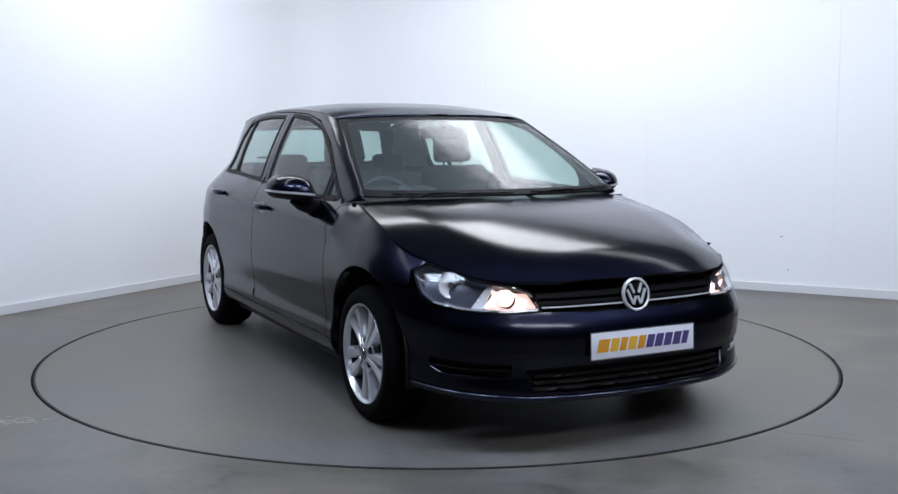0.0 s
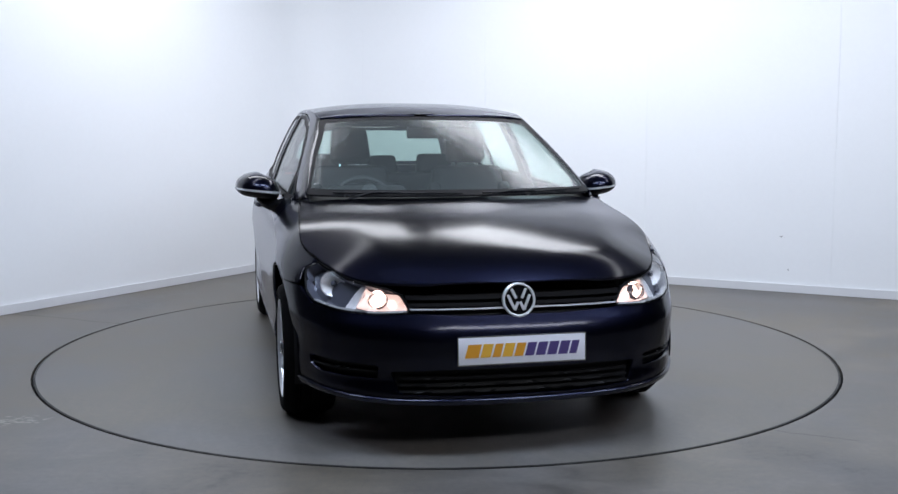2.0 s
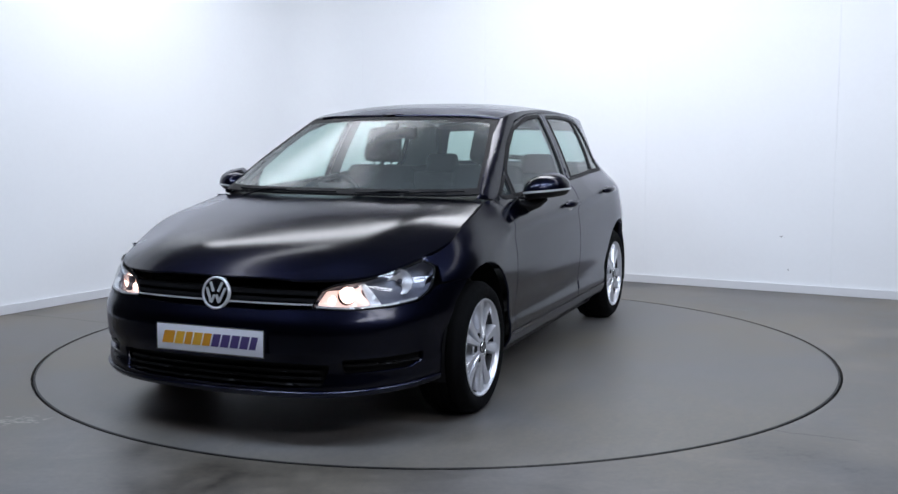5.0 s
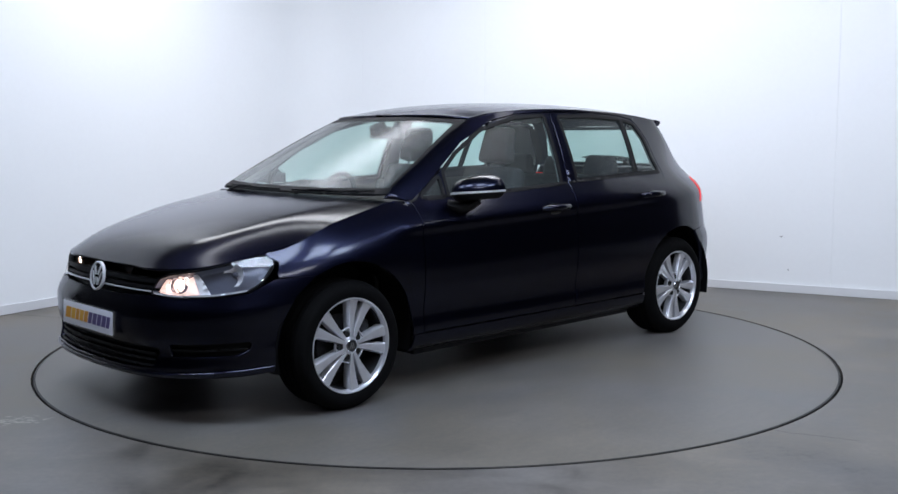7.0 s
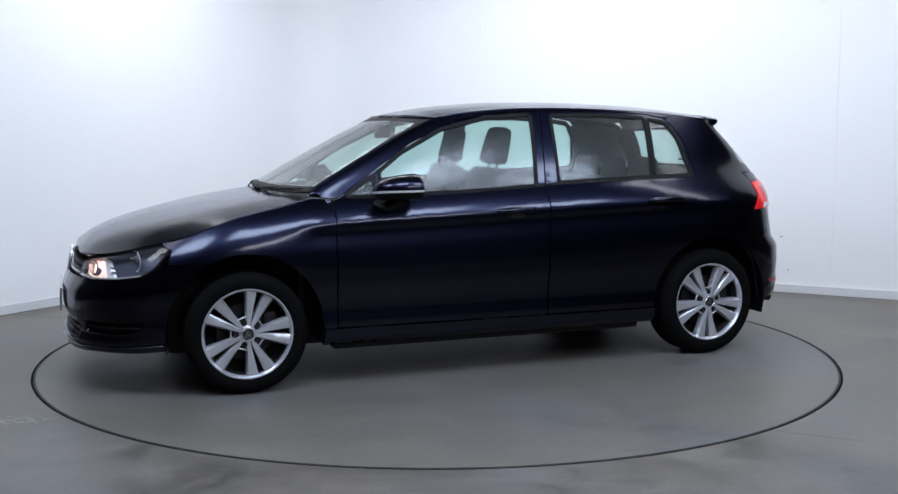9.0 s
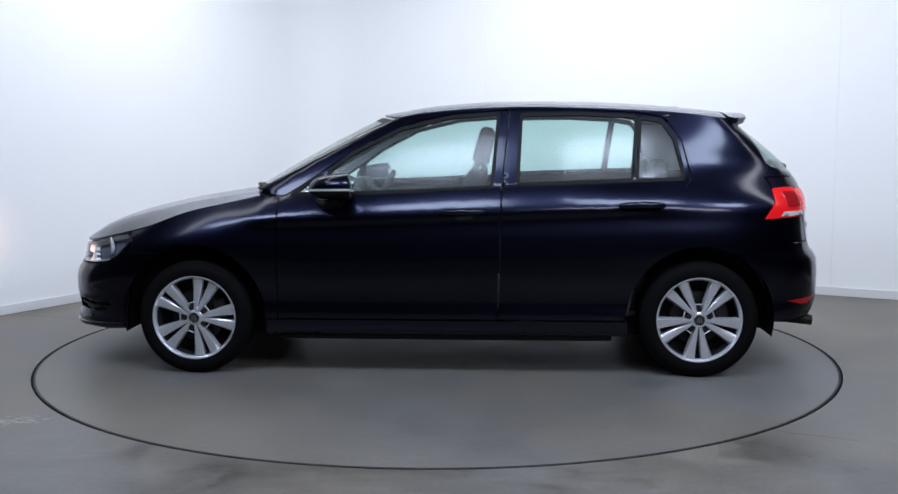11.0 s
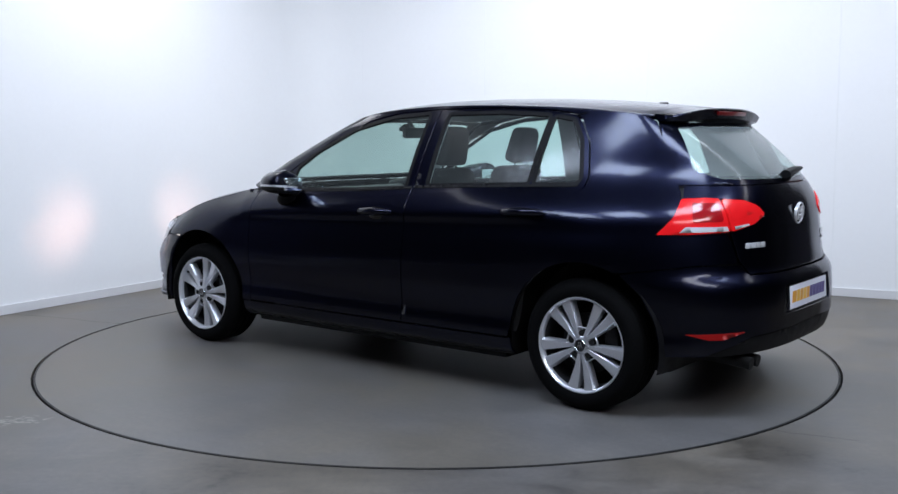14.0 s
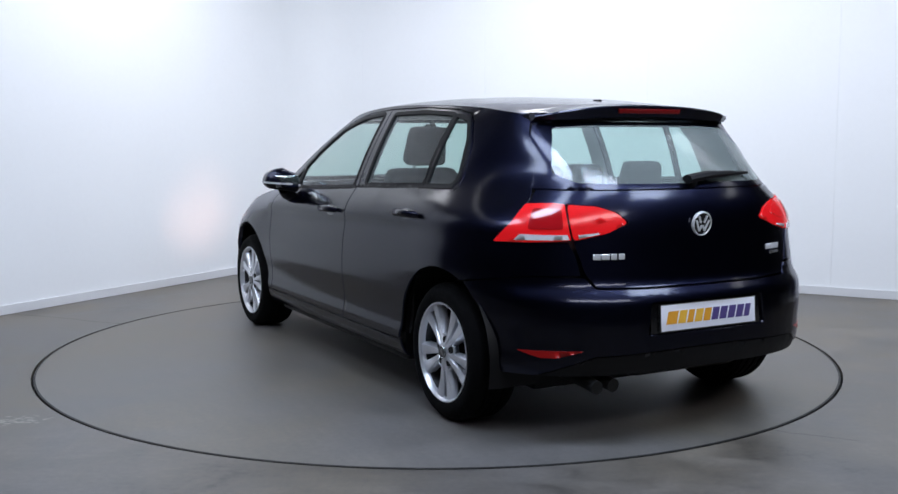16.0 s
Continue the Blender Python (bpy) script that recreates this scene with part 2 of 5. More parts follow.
class Shell:
    """A smooth working surface on which the panels are laid."""

    def __init__(self):
        self.v, self.f = [], []

    def sheet(self, rows):
        n, c = len(self.v), len(rows[0])
        self.v += [Vector(q) for r in rows for q in r]
        self.f += [tuple(n + i for i in q) for q in grid_faces(len(rows), c)]

    def ready(self):
        v = np.array([tuple(q) for q in self.v])
        f = np.array(self.f)
        n = np.cross(v[f[:, 2]] - v[f[:, 0]], v[f[:, 3]] - v[f[:, 1]])
        vn = np.zeros_like(v)
        for j in range(4):
            np.add.at(vn, f[:, j], n)
        self.vn = vn / np.maximum(np.linalg.norm(vn, axis=1), 1e-12)[:, None]
        self.va = v
        self.bvh = BVHTree.FromPolygons(self.v, self.f)
        return self

    def normal(self, i, loc):
        ids = list(self.f[i])
        d = np.linalg.norm(self.va[ids] - np.array(loc), axis=1)
        n = (self.vn[ids] / (d * d + 1e-7)[:, None]).sum(0)
        return Vector(n / np.linalg.norm(n))


def both(half):
    """A half section, from the centre to the left, made whole."""
    return [(x, -y, z) for x, y, z in half[::-1]] + list(half[1:])


def spaced(points, per):
    """Lines that stay in step: each stretch between two given points gets the same number."""
    p = np.array(points, float)
    p = np.vstack([2 * p[0] - p[1], p, 2 * p[-1] - p[-2]])
    out = []
    for i in range(1, len(p) - 2):
        for k in range(per):
            t = k / per
            a, b, c, d = p[i - 1:i + 3]
            out.append(0.5 * (2 * b + (c - a) * t + (2 * a - 5 * b + 4 * c - d) * t * t + (3 * b - a - 3 * c + d) * t ** 3))
    return np.array(out + [p[-2]])


RIM = np.array([rim(p) for p in PLAN])
FORE = RIM[RIM[:, 0] > .5][::-1]
FORE_S = FORE[FORE[:, 0].argsort()]


def rim_at(x):
    """The fender's and door's top edge at x."""
    s_ = RIM[(RIM[:, 0] > -1.6)][::-1]
    return float(np.interp(x, s_[:, 0], s_[:, 1])), float(np.interp(x, s_[:, 0], s_[:, 2]))


# windscreen foot, belt and tailgate edge; roof edge above them
BELT = [(1.12, 0, .965), (1.10, .3, .964), (1.04, .6, .963), (.99, .725, .962)] + [(x, *rim_at(x)) for x in (.8, .4, 0, -.5, -1.0, -1.35)] + [
    (-1.62, .692, 1.035), (-1.80, .602, 1.037), (-1.90, .4, 1.04), (-1.945, .2, 1.04), (-1.955, 0, 1.04)]
EAVE = [(.385, 0, 1.362), (.37, .3, 1.358), (.32, .5, 1.348), (.27, .578, 1.347), (.12, .594, 1.374), (-.1, .604, 1.394), (-.33, .61, 1.403), (-.62, .608, 1.403),
        (-.95, .597, 1.392), (-1.2, .587, 1.377), (-1.38, .581, 1.358), (-1.50, .545, 1.345), (-1.55, .37, 1.345), (-1.56, .2, 1.347), (-1.56, 0, 1.35)]
B, E = spaced(BELT, 10), spaced(EAVE, 10)


def bulged(q, e, v):
    n = np.stack([q[:, 0] * .35 + .15, q[:, 1] * 1.2, np.full(len(q), .35)], 1)
    n /= np.linalg.norm(n, axis=1)[:, None]
    return q + (e - q) * v + n * (.055 * v * (1 - v))


# sides and tail: from the sill over the belt to the roof edge, one sheet
cols = PLAN[PLAN[:, 0] < .86]
low = np.array([[lower(p, .19 + (float(table(p[0], RIMZ)) - .19) * k / 60) for p in cols] for k in range(61)])
foot = low[-1]
which = [int(np.argmin(np.hypot(B[30:, 0] - q[0], B[30:, 1] - q[1]))) + 30 for q in foot]
reach = np.array(which, float)
for _ in range(80):
    reach[1:-1] = (reach[:-2] + 2 * reach[1:-1] + reach[2:]) / 4
top = np.stack([np.interp(reach, np.arange(len(E)), E[:, j]) for j in range(3)], 1)
body = np.concatenate([low, np.array([bulged(foot, top, k / 30) for k in range(1, 31)])])
soft = np.clip((-1.0 - foot[:, 0]) / .35, 0, 1)[None, :, None] * np.exp(-((np.arange(91) - 60) / 9.0) ** 2)[:, None, None]
for _ in range(60):
    mean = body.copy()
    mean[1:-1] = (body[:-2] + 2 * body[1:-1] + body[2:]) / 4
    body += (mean - body) * soft
side_on = np.clip((np.arange(91) - 52) / 12, 0, 1)[:, None, None] * np.clip((-.9 - foot[:, 0]) / .3, 0, 1)[None, :, None]
for _ in range(40):
    mean = body.copy()
    mean[:, 1:-1] = (body[:, :-2] + 2 * body[:, 1:-1] + body[:, 2:]) / 4
    body += (mean - body) * side_on
SIDES = Shell()
SIDES.sheet([list(map(tuple, r)) for r in body])
SIDES.sheet([[(x, -y, z) for x, y, z in r] for r in body])
nose = PLAN[PLAN[:, 0] > .8]
wing_net = np.array([[tuple(lower(p, .19 + (float(table(p[0], RIMZ)) - .19) * k / 60)) for p in nose] for k in range(61)])
on_wing = np.clip((nose[:, 0] - .95) / .2, 0, 1) * np.clip((2.02 - nose[:, 0]) / .1, 0, 1)
on_wing = np.clip((np.arange(61) - 36) / 8, 0, 1)[:, None, None] * on_wing[None, :, None]
for _ in range(30):
    mean = wing_net.copy()
    mean[1:-1] = (wing_net[:-2] + 2 * wing_net[1:-1] + wing_net[2:]) / 4
    mean[:, 1:-1] = (mean[:, :-2] + 2 * mean[:, 1:-1] + mean[:, 2:]) / 4
    wing_net += (mean - wing_net) * on_wing
SIDES.sheet([both([tuple(q) for q in r]) for r in wing_net])
PANES = Shell()
PANES.sheet([list(map(tuple, r)) for r in body[60:]])
SCREEN = Shell()
SCREEN.sheet([both([tuple(q) for q in bulged(B, E, k / 24)[:46]]) for k in range(25)])


def roof_z(x, y):
    """Height of the roof skin at x, y."""
    edge = table(x, [(e[0], e[2]) for e in E[30:]])
    w = table(x, [(e[0], e[1]) for e in E[30:120]])
    c = smooth(x, [(.40, 1.36), (.3, 1.385), (.15, 1.412), (0, 1.43), (-.2, 1.445), (-.5, 1.45), (-.8, 1.446), (-1.1, 1.432), (-1.35, 1.41), (-1.56, 1.388), (-1.7, 1.368)], .05)
    k = min(1, abs(y) / w)
    return c + (edge - c) * k ** 2.6


ROOF = Shell()
ROOF.sheet([[(x, y, roof_z(x, y)) for y in np.linspace(-.62, .62, 63)] for x in np.linspace(.40, -1.66, 90)])


def hood_drop(t):
    t = abs(t)
    return .30 * (t / .74) ** 2 if t < .70 else .30 * (.70 / .74) ** 2 + (1 - .30 * (.70 / .74) ** 2) * ((t - .70) / .30) ** 1.22


def hood_z(x, y):
    w, e = float(np.interp(x, FORE_S[:, 0], FORE_S[:, 1])), float(np.interp(x, FORE_S[:, 0], FORE_S[:, 2]))
    c = smooth(x, [(2.12, .640), (2.07, .700), (2.0, .750), (1.9, .794), (1.7, .851), (1.5, .894), (1.3, .925), (1.1, .951), (.98, .965), (.8, .98)], .03)
    return c + (min(e, c) - c) * sum(hood_drop(min(1.1, abs(y) / w + d)) for d in (-.015, 0, .015)) / 3


HOOD = Shell()
hood = np.array([[(x, y, hood_z(x, y)) for y in np.linspace(-.84, .84, 97)] for x in np.linspace(2.11, .85, 80)])
for k in range(30):
    hood[1:-1, :, 2] = (hood[:-2, :, 2] + 2 * hood[1:-1, :, 2] + hood[2:, :, 2]) / 4
    if k < 4:
        hood[:, 1:-1, 2] = (hood[:, :-2, 2] + 2 * hood[:, 1:-1, 2] + hood[:, 2:, 2]) / 4
HOOD.sheet([list(map(tuple, r)) for r in hood])
T_SIDE, T_SCREEN, T_ROOF, T_HOOD, T_PANES = SIDES.ready(), SCREEN.ready(), ROOF.ready(), HOOD.ready(), PANES.ready()


# ---- laying panels on the surface ----
def cast(shells, eye, way):
    """The nearest hit of a ray on the shells: place and smooth normal, turned against the ray."""
    best = None
    for sh in shells:
        loc, n, i, d = sh.bvh.ray_cast(eye, way)
        if loc is not None and (best is None or d < best[2]):
            best = (loc, sh.normal(i, loc), d)
    if best is None:
        for sh in shells:
            for k in (.02, .05, .1, .2, .4):
                for off in (Vector((0, 0, -k)), Vector((0, 0, k)), Vector((-k, 0, 0)), Vector((k, 0, 0))):
                    loc, n, i, d = sh.bvh.ray_cast(eye + off, way)
                    if loc is not None:
                        m = loc - off
                        return m, (sh.normal(i, loc) if sh.normal(i, loc).dot(way) < 0 else -sh.normal(i, loc))
        return None
    loc, n, d = best
    return loc, (n if n.dot(way) < 0 else -n)


def by_side(x, z):
    return cast((T_SIDE, T_SCREEN), Vector((x, 3, z)), Vector((0, -1, 0)))


RIM_A = np.array(sorted((math.degrees(math.atan2(q[1], q[0] - 1.3)), q[2]) for q in RIM if q[0] > 1.35))


def rim_angle(a):
    """Height of the nose's top edge at that angle round the front."""
    return float(np.interp(abs(a), RIM_A[:, 0], RIM_A[:, 1]))


def by_front(a, z):
    r = radians(a)
    z = min(z, rim_angle(a) - .002) if abs(a) < 62 else z
    return cast((T_SIDE,), Vector((1.3 + 3 * math.cos(r), 3 * math.sin(r), z)), Vector((-math.cos(r), -math.sin(r), 0)))


def by_rear(a, z):
    r = radians(a)
    return cast((T_SIDE,), Vector((-1.2 - 3 * math.cos(r), 3 * math.sin(r), z)), Vector((math.cos(r), -math.sin(r), 0)))


def by_screen(y, z):
    return cast((T_SCREEN,), Vector((3, y, z)), Vector((-1, 0, 0)))


def by_back(y, z):
    return cast((T_SIDE,), Vector((-4, y, z)), Vector((1, 0, 0)))


def by_pane(x, z):
    return cast((T_PANES,) if x < .62 else (T_PANES, T_SCREEN), Vector((x, 3, z)), Vector((0, -1, 0)))


def by_roof(x, y):
    return cast((T_ROOF,), Vector((x, y, 3)), Vector((0, 0, -1)))


def by_hood(x, y):
    return cast((T_HOOD,), Vector((x, y, 3)), Vector((0, 0, -1)))


def inside(poly, x, y):
    c = False
    for (x0, y0), (x1, y1) in zip(poly, poly[1:] + poly[:1]):
        if (y0 > y) != (y1 > y) and x < (x1 - x0) * (y - y0) / (y1 - y0) + x0:
            c = not c
    return c


def rounded(poly, r=.02, n=4, ax=1.0):
    """A polygon with its corners rounded; ax: units of the first axis to the metre."""
    out = []
    for i, b in enumerate(poly):
        a, c = poly[i - 1], poly[(i + 1) % len(poly)]
        va = Vector(((a[0] - b[0]) / ax, a[1] - b[1]))
        vc = Vector(((c[0] - b[0]) / ax, c[1] - b[1]))
        d = min(r, va.length * .45, vc.length * .45)
        p0, p1 = va.normalized() * d, vc.normalized() * d
        for k in range(n + 1):
            t = k / n
            q = p0 * (1 - t) ** 2 + p1 * t * t
            out.append((b[0] + q.x * ax, b[1] + q.y))
    return out


def dense(poly, step, ax=1.0):
    out = []
    for a, b in zip(poly, poly[1:] + poly[:1]):
        n = max(1, int(math.hypot((b[0] - a[0]) / ax, b[1] - a[1]) / step))
        out += [(a[0] + (b[0] - a[0]) * k / n, a[1] + (b[1] - a[1]) * k / n) for k in range(n)]
    return out


def lay(outline, where, holes=(), step=.028, lift=0.0, depth=.012, mirror=False, ax=1.0, bend=None):
    """A panel mesh: the outline (and holes) filled with an even net, laid on the body by where(), with its edge turned in by depth."""
    loops = [dense(list(outline), step * .7, ax)] + [dense(list(h), step * .7, ax) for h in holes]
    pts, edges = [], []
    for lp in loops:
        n = len(pts)
        pts += lp
        edges += [(n + i, n + (i + 1) % len(lp)) for i in range(len(lp))]
    edge_pts = np.array([(p[0] / ax, p[1]) for p in pts])
    xs, ys = [p[0] for p in loops[0]], [p[1] for p in loops[0]]
    for i, gx in enumerate(np.arange(min(xs), max(xs), step * ax)):
        for gy in np.arange(min(ys) + (i % 2) * step / 2, max(ys), step):
            if inside(loops[0], gx, gy) and not any(inside(h, gx, gy) for h in loops[1:]):
                if np.min(np.hypot(edge_pts[:, 0] - gx / ax, edge_pts[:, 1] - gy)) > step * .45:
                    pts.append((gx, gy))
    vs, _, fs, *_ = delaunay_2d_cdt([Vector((p[0] / ax, p[1])) for p in pts], edges, [], 0, 1e-6)
    flat = [(v.x * ax, v.y) for v in vs]
    keep = []
    for f in fs:
        cx, cy = sum(flat[i][0] for i in f) / 3, sum(flat[i][1] for i in f) / 3
        if inside(loops[0], cx, cy) and not any(inside(h, cx, cy) for h in loops[1:]):
            keep.append(tuple(f))
    place, normal = [], []
    for p in flat:
        h = where(*p)
        loc, n = h if h else (place[-1], normal[-1])
        more = bend(*p) if bend else 0
        place.append(loc + n * (lift + more))
        normal.append(n)
    if mirror:
        place = [Vector((p.x, -p.y, p.z)) for p in place]
        normal = [Vector((p.x, -p.y, p.z)) for p in normal]
    faces = []
    for f in keep:
        a, b, c = (place[i] for i in f)
        g = (b - a).cross(c - a)
        faces.append(f if g.dot(normal[f[0]]) >= 0 else f[::-1])
    loop_n = [normal[i] for f in faces for i in f]
    if depth:
        used = {}
        for f in faces:
            for i, j in zip(f, f[1:] + f[:1]):
                used[(i, j)] = 1
        low_of = {}
        for (i, j) in list(used):
            if (j, i) in used:
                continue
            for k in (i, j):
                if k not in low_of:
                    low_of[k] = len(place)
                    place.append(place[k] - normal[k] * depth)
            q = (j, i, low_of[i], low_of[j])
            g = (place[i] - place[j]).cross(place[low_of[i]] - place[j])
            g = g.normalized() if g.length > 1e-9 else normal[i]
            faces.append(q)
            loop_n += [(g + normal[j] * .8).normalized(), (g + normal[i] * .8).normalized(), g, g]
    me = bpy.data.meshes.new("panel")
    me.from_pydata([tuple(p) for p in place], [], faces)
    for p in me.polygons:
        p.use_smooth = True
    if bend is None:
        me.normals_split_custom_set([tuple(n) for n in loop_n])
    return me


def part(name, data, material, parent, label=""):
    """Links a bmesh or a mesh as one mesh object under a thing or a part."""
    me = data
    if isinstance(data, bmesh.types.BMesh):
        me = bpy.data.meshes.new(name)
        data.to_mesh(me)
        data.free()
        for p in me.polygons:
            p.use_smooth = True
        try:
            me.set_sharp_from_angle(angle=radians(38))
        except AttributeError:
            pass
    me.materials.clear()
    me.materials.append(material)
    o = new(name, me)
    o.parent = parent
    if label:
        tagged(o, label)
    return o


# ---- room ----
def box(bm, size, m):
    """A box of that size at the pose m, added to bm."""
    return bmesh.ops.create_cube(bm, size=1, matrix=m @ Matrix.Diagonal((*size, 1)))["verts"]


def rbox(size, m, bevel=.02, seg=3, taper=1.0, bm=None):
    """A rounded box; taper narrows its top."""
    bm = bm or bmesh.new()
    one = bmesh.new()
    bmesh.ops.create_cube(one, size=1)
    for v in one.verts:
        k = taper if v.co.z > 0 else 1
        v.co = Vector((v.co.x * size[0] * k, v.co.y * size[1] * k, v.co.z * size[2]))
    bmesh.ops.bevel(one, geom=one.edges[:] + one.verts[:], offset=bevel, segments=seg, profile=.6, affect="EDGES")
    bmesh.ops.transform(one, matrix=m, verts=one.verts)
    me = bpy.data.meshes.new("tmp")
    one.to_mesh(me)
    one.free()
    bm.from_mesh(me)
    bpy.data.meshes.remove(me)
    return bm


def structure(name, bm, m, label):
    o = part(name, bm, m, None)
    return tagged(o, label, "structure", kind="structure")


def lathe(profile, n=64, m=None):
    """A ring turned about the y axis: profile of (radius, y)."""
    bm = bmesh.new()
    rows = [[bm.verts.new((r * math.cos(6.28318531 * k / n), y, r * math.sin(6.28318531 * k / n))) for k in range(n)] for r, y in profile]
    for a, b in zip(rows, rows[1:]):
        for k in range(n):
            bm.faces.new((a[k], a[(k + 1) % n], b[(k + 1) % n], b[k]))
    bmesh.ops.recalc_face_normals(bm, faces=bm.faces)
    if m:
        bmesh.ops.transform(bm, matrix=m, verts=bm.verts)
    return bm


RING = 2.248


def annulus(r0, r1, z, n=160):
    bm = bmesh.new()
    a = [bm.verts.new((r0 * math.cos(2 * math.pi * k / n), r0 * math.sin(2 * math.pi * k / n), z)) for k in range(n)]
    b = [bm.verts.new((r1 * math.cos(2 * math.pi * k / n), r1 * math.sin(2 * math.pi * k / n), z)) for k in range(n)]
    c = [bm.verts.new((v.co.x, v.co.y, z - .03)) for v in a]
    for k in range(n):
        j = (k + 1) % n
        bm.faces.new((a[k], b[k], b[j], a[j]))
        bm.faces.new((a[k], a[j], c[j], c[k]))
    return bm


structure("floor", annulus(RING + .007, 11.0, 0), FLOOR, "grey painted concrete floor with faint stains and scuffs")
bm = bmesh.new()
bmesh.ops.create_circle(bm, cap_ends=True, radius=RING + .05, segments=96, matrix=pose(0, 0, -.03))
structure("turntable_pit", bm, PIT, "black gap round the turntable")


def turntable():
    bm = bmesh.new()
    n = 160
    rings = [(RING - .006, -.028), (RING - .006, -.002), (RING - .008, 0), (1.6, 0), (.8, 0)]
    vs = [[bm.verts.new((r * math.cos(2 * math.pi * k / n), r * math.sin(2 * math.pi * k / n), z)) for k in range(n)] for r, z in rings]
    for a, b in zip(vs, vs[1:]):
        for k in range(n):
            bm.faces.new((a[k], a[(k + 1) % n], b[(k + 1) % n], b[k]))
    bm.faces.new(vs[-1])
    o = part("turntable", bm, DISC, None)
    part("rim", lathe([(RING - .0062, -.026), (RING - .0052, -.001), (RING - .012, .0012), (RING - .016, .0006)], 160, pose(0, 0, 0, 90)), BLACK_STEEL, o, "dark steel edge of the turntable")
    return tagged(o, "round grey painted turntable set flush in the floor", "turntable")


table_top = turntable()


def wall_run(name, a, b, z0, z1, thick, m, label):
    """A straight wall or skirting from a to b, its back to the right of the way."""
    a, b = Vector((*a, 0)), Vector((*b, 0))
    d = (b - a).normalized()
    n = Vector((d.y, -d.x, 0))
    bm = bmesh.new()
    pts = [a, b, b + n * thick, a + n * thick]
    lo = [bm.verts.new((p.x, p.y, z0)) for p in pts]
    hi = [bm.verts.new((p.x, p.y, z1)) for p in pts]
    bm.faces.new(lo[::-1])
    bm.faces.new(hi)
    for i in range(4):
        j = (i + 1) % 4
        bm.faces.new((lo[i], lo[j], hi[j], hi[i]))
    return structure(name, bm, m, label)


TALL = 3.3
RU = Vector((.880, -.475))   # along the right wall
LU = Vector((-.505, -.863))  # along the left wall
C0 = Vector(CORNER)
left_end, right_end = C0 + LU * 9.2, C0 + RU * 9.5
left_stop, right_stop = C0 + LU * 4.9, C0 + RU * 6.4
COVE = .55
# unseen end, its colour standing in for unlit wall mirrored in the car
wall_run("wall_left_far", left_end, left_stop, 0, TALL, -.1, UNSEEN_DARK_WALL, "unseen wall end, painted near-black in place of an unlit wall")
wall_run("wall_left", left_stop, C0 + LU * COVE, 0, TALL, -.1, WALL, "plain white painted studio wall, brightly lit")
# the right wall is boarded, with thin upright joints
seam0 = (Vector((1.76, 2.65)) - C0).length
marks = [COVE] + [q for q in (seam0 + 1.51 * k for k in range(-3, 6)) if COVE + .2 < q < 6.2] + [6.4]
for i, (p, q) in enumerate(zip(marks, marks[1:])):
    wall_run("wall_right_%d" % (i + 1), C0 + RU * (p + .0005), C0 + RU * (q - .0005), 0, TALL, -.1, WALL, "white painted wall board with thin upright joints")
# right-hand unseen end, likewise near-black for want of light
wall_run("wall_right_far", right_stop, right_end, 0, TALL, -.1, UNSEEN_DARK_WALL, "unseen wall end, painted near-black in place of an unlit wall")
wall_run("wall_backing", C0 - RU * .2 + Vector((.475, .880)) * .13, right_end + Vector((.475, .880)) * .13, 0, TALL, -.05, TRIM, "pale backing behind the wall boards")
IN_L, IN_R = Vector((.863, -.505)), Vector((-.475, -.880))


def cove(name, out, z0, z1, m, label):
    """The rounded corner between the two walls, out: how far it stands before them."""
    bm = bmesh.new()
    n = 20
    p0, p1, p2 = C0 + LU * COVE + IN_L * out, C0 + (IN_L + IN_R) * out, C0 + RU * COVE + IN_R * out
    pts = [p0 * (1 - t) ** 2 + p1 * 2 * t * (1 - t) + p2 * t * t for t in (k / n for k in range(n + 1))]
    back = [q - (IN_L + IN_R) * (.012 if out else .08) for q in pts]
    for (a, b), (c, d) in zip(zip(pts, pts[1:]), zip(back, back[1:])):
        v = [bm.verts.new((q.x, q.y, z)) for z in (z0, z1) for q in (a, b, d, c)]
        for f in ((0, 1, 5, 4), (4, 5, 6, 7), (2, 3, 7, 6), (0, 3, 2, 1)):
            bm.faces.new([v[i] for i in f])
    bmesh.ops.remove_doubles(bm, verts=bm.verts, dist=1e-5)
    bmesh.ops.recalc_face_normals(bm, faces=bm.faces)
    return structure(name, bm, m, label)


cove("wall_corner", 0, 0, TALL, WALL, "rounded white corner between the studio walls")
cove("baseboard_corner", .016, .002, .066, TRIM, "white skirting board round the corner")
wall_run("baseboard_left", left_end + IN_L * .016, C0 + LU * COVE + IN_L * .016, .002, .066, -.014, TRIM, "white painted skirting board")
wall_run("baseboard_right", C0 + RU * COVE + IN_R * .016, right_end + IN_R * .016, .002, .066, -.014, TRIM, "white painted skirting board")
wall_run("wall_back", (-8, -7.2), (10, -7.2), 0, TALL, .1, UNSEEN_DARK_WALL, "dark wall behind the camera")
wall_run("wall_side", (-8, 3), (-8, -7.2), 0, TALL, .1, UNSEEN_DARK_WALL, "dark side wall")
wall_run("wall_far_side", (9.5, -7.2), (9.5, 2), 0, TALL, .1, UNSEEN_DARK_WALL, "dark side wall")
bm = bmesh.new()
box(bm, (19, 15, .1), pose(.8, -1.0, TALL + .05))
structure("ceiling", bm, CEILING, "grey studio ceiling")


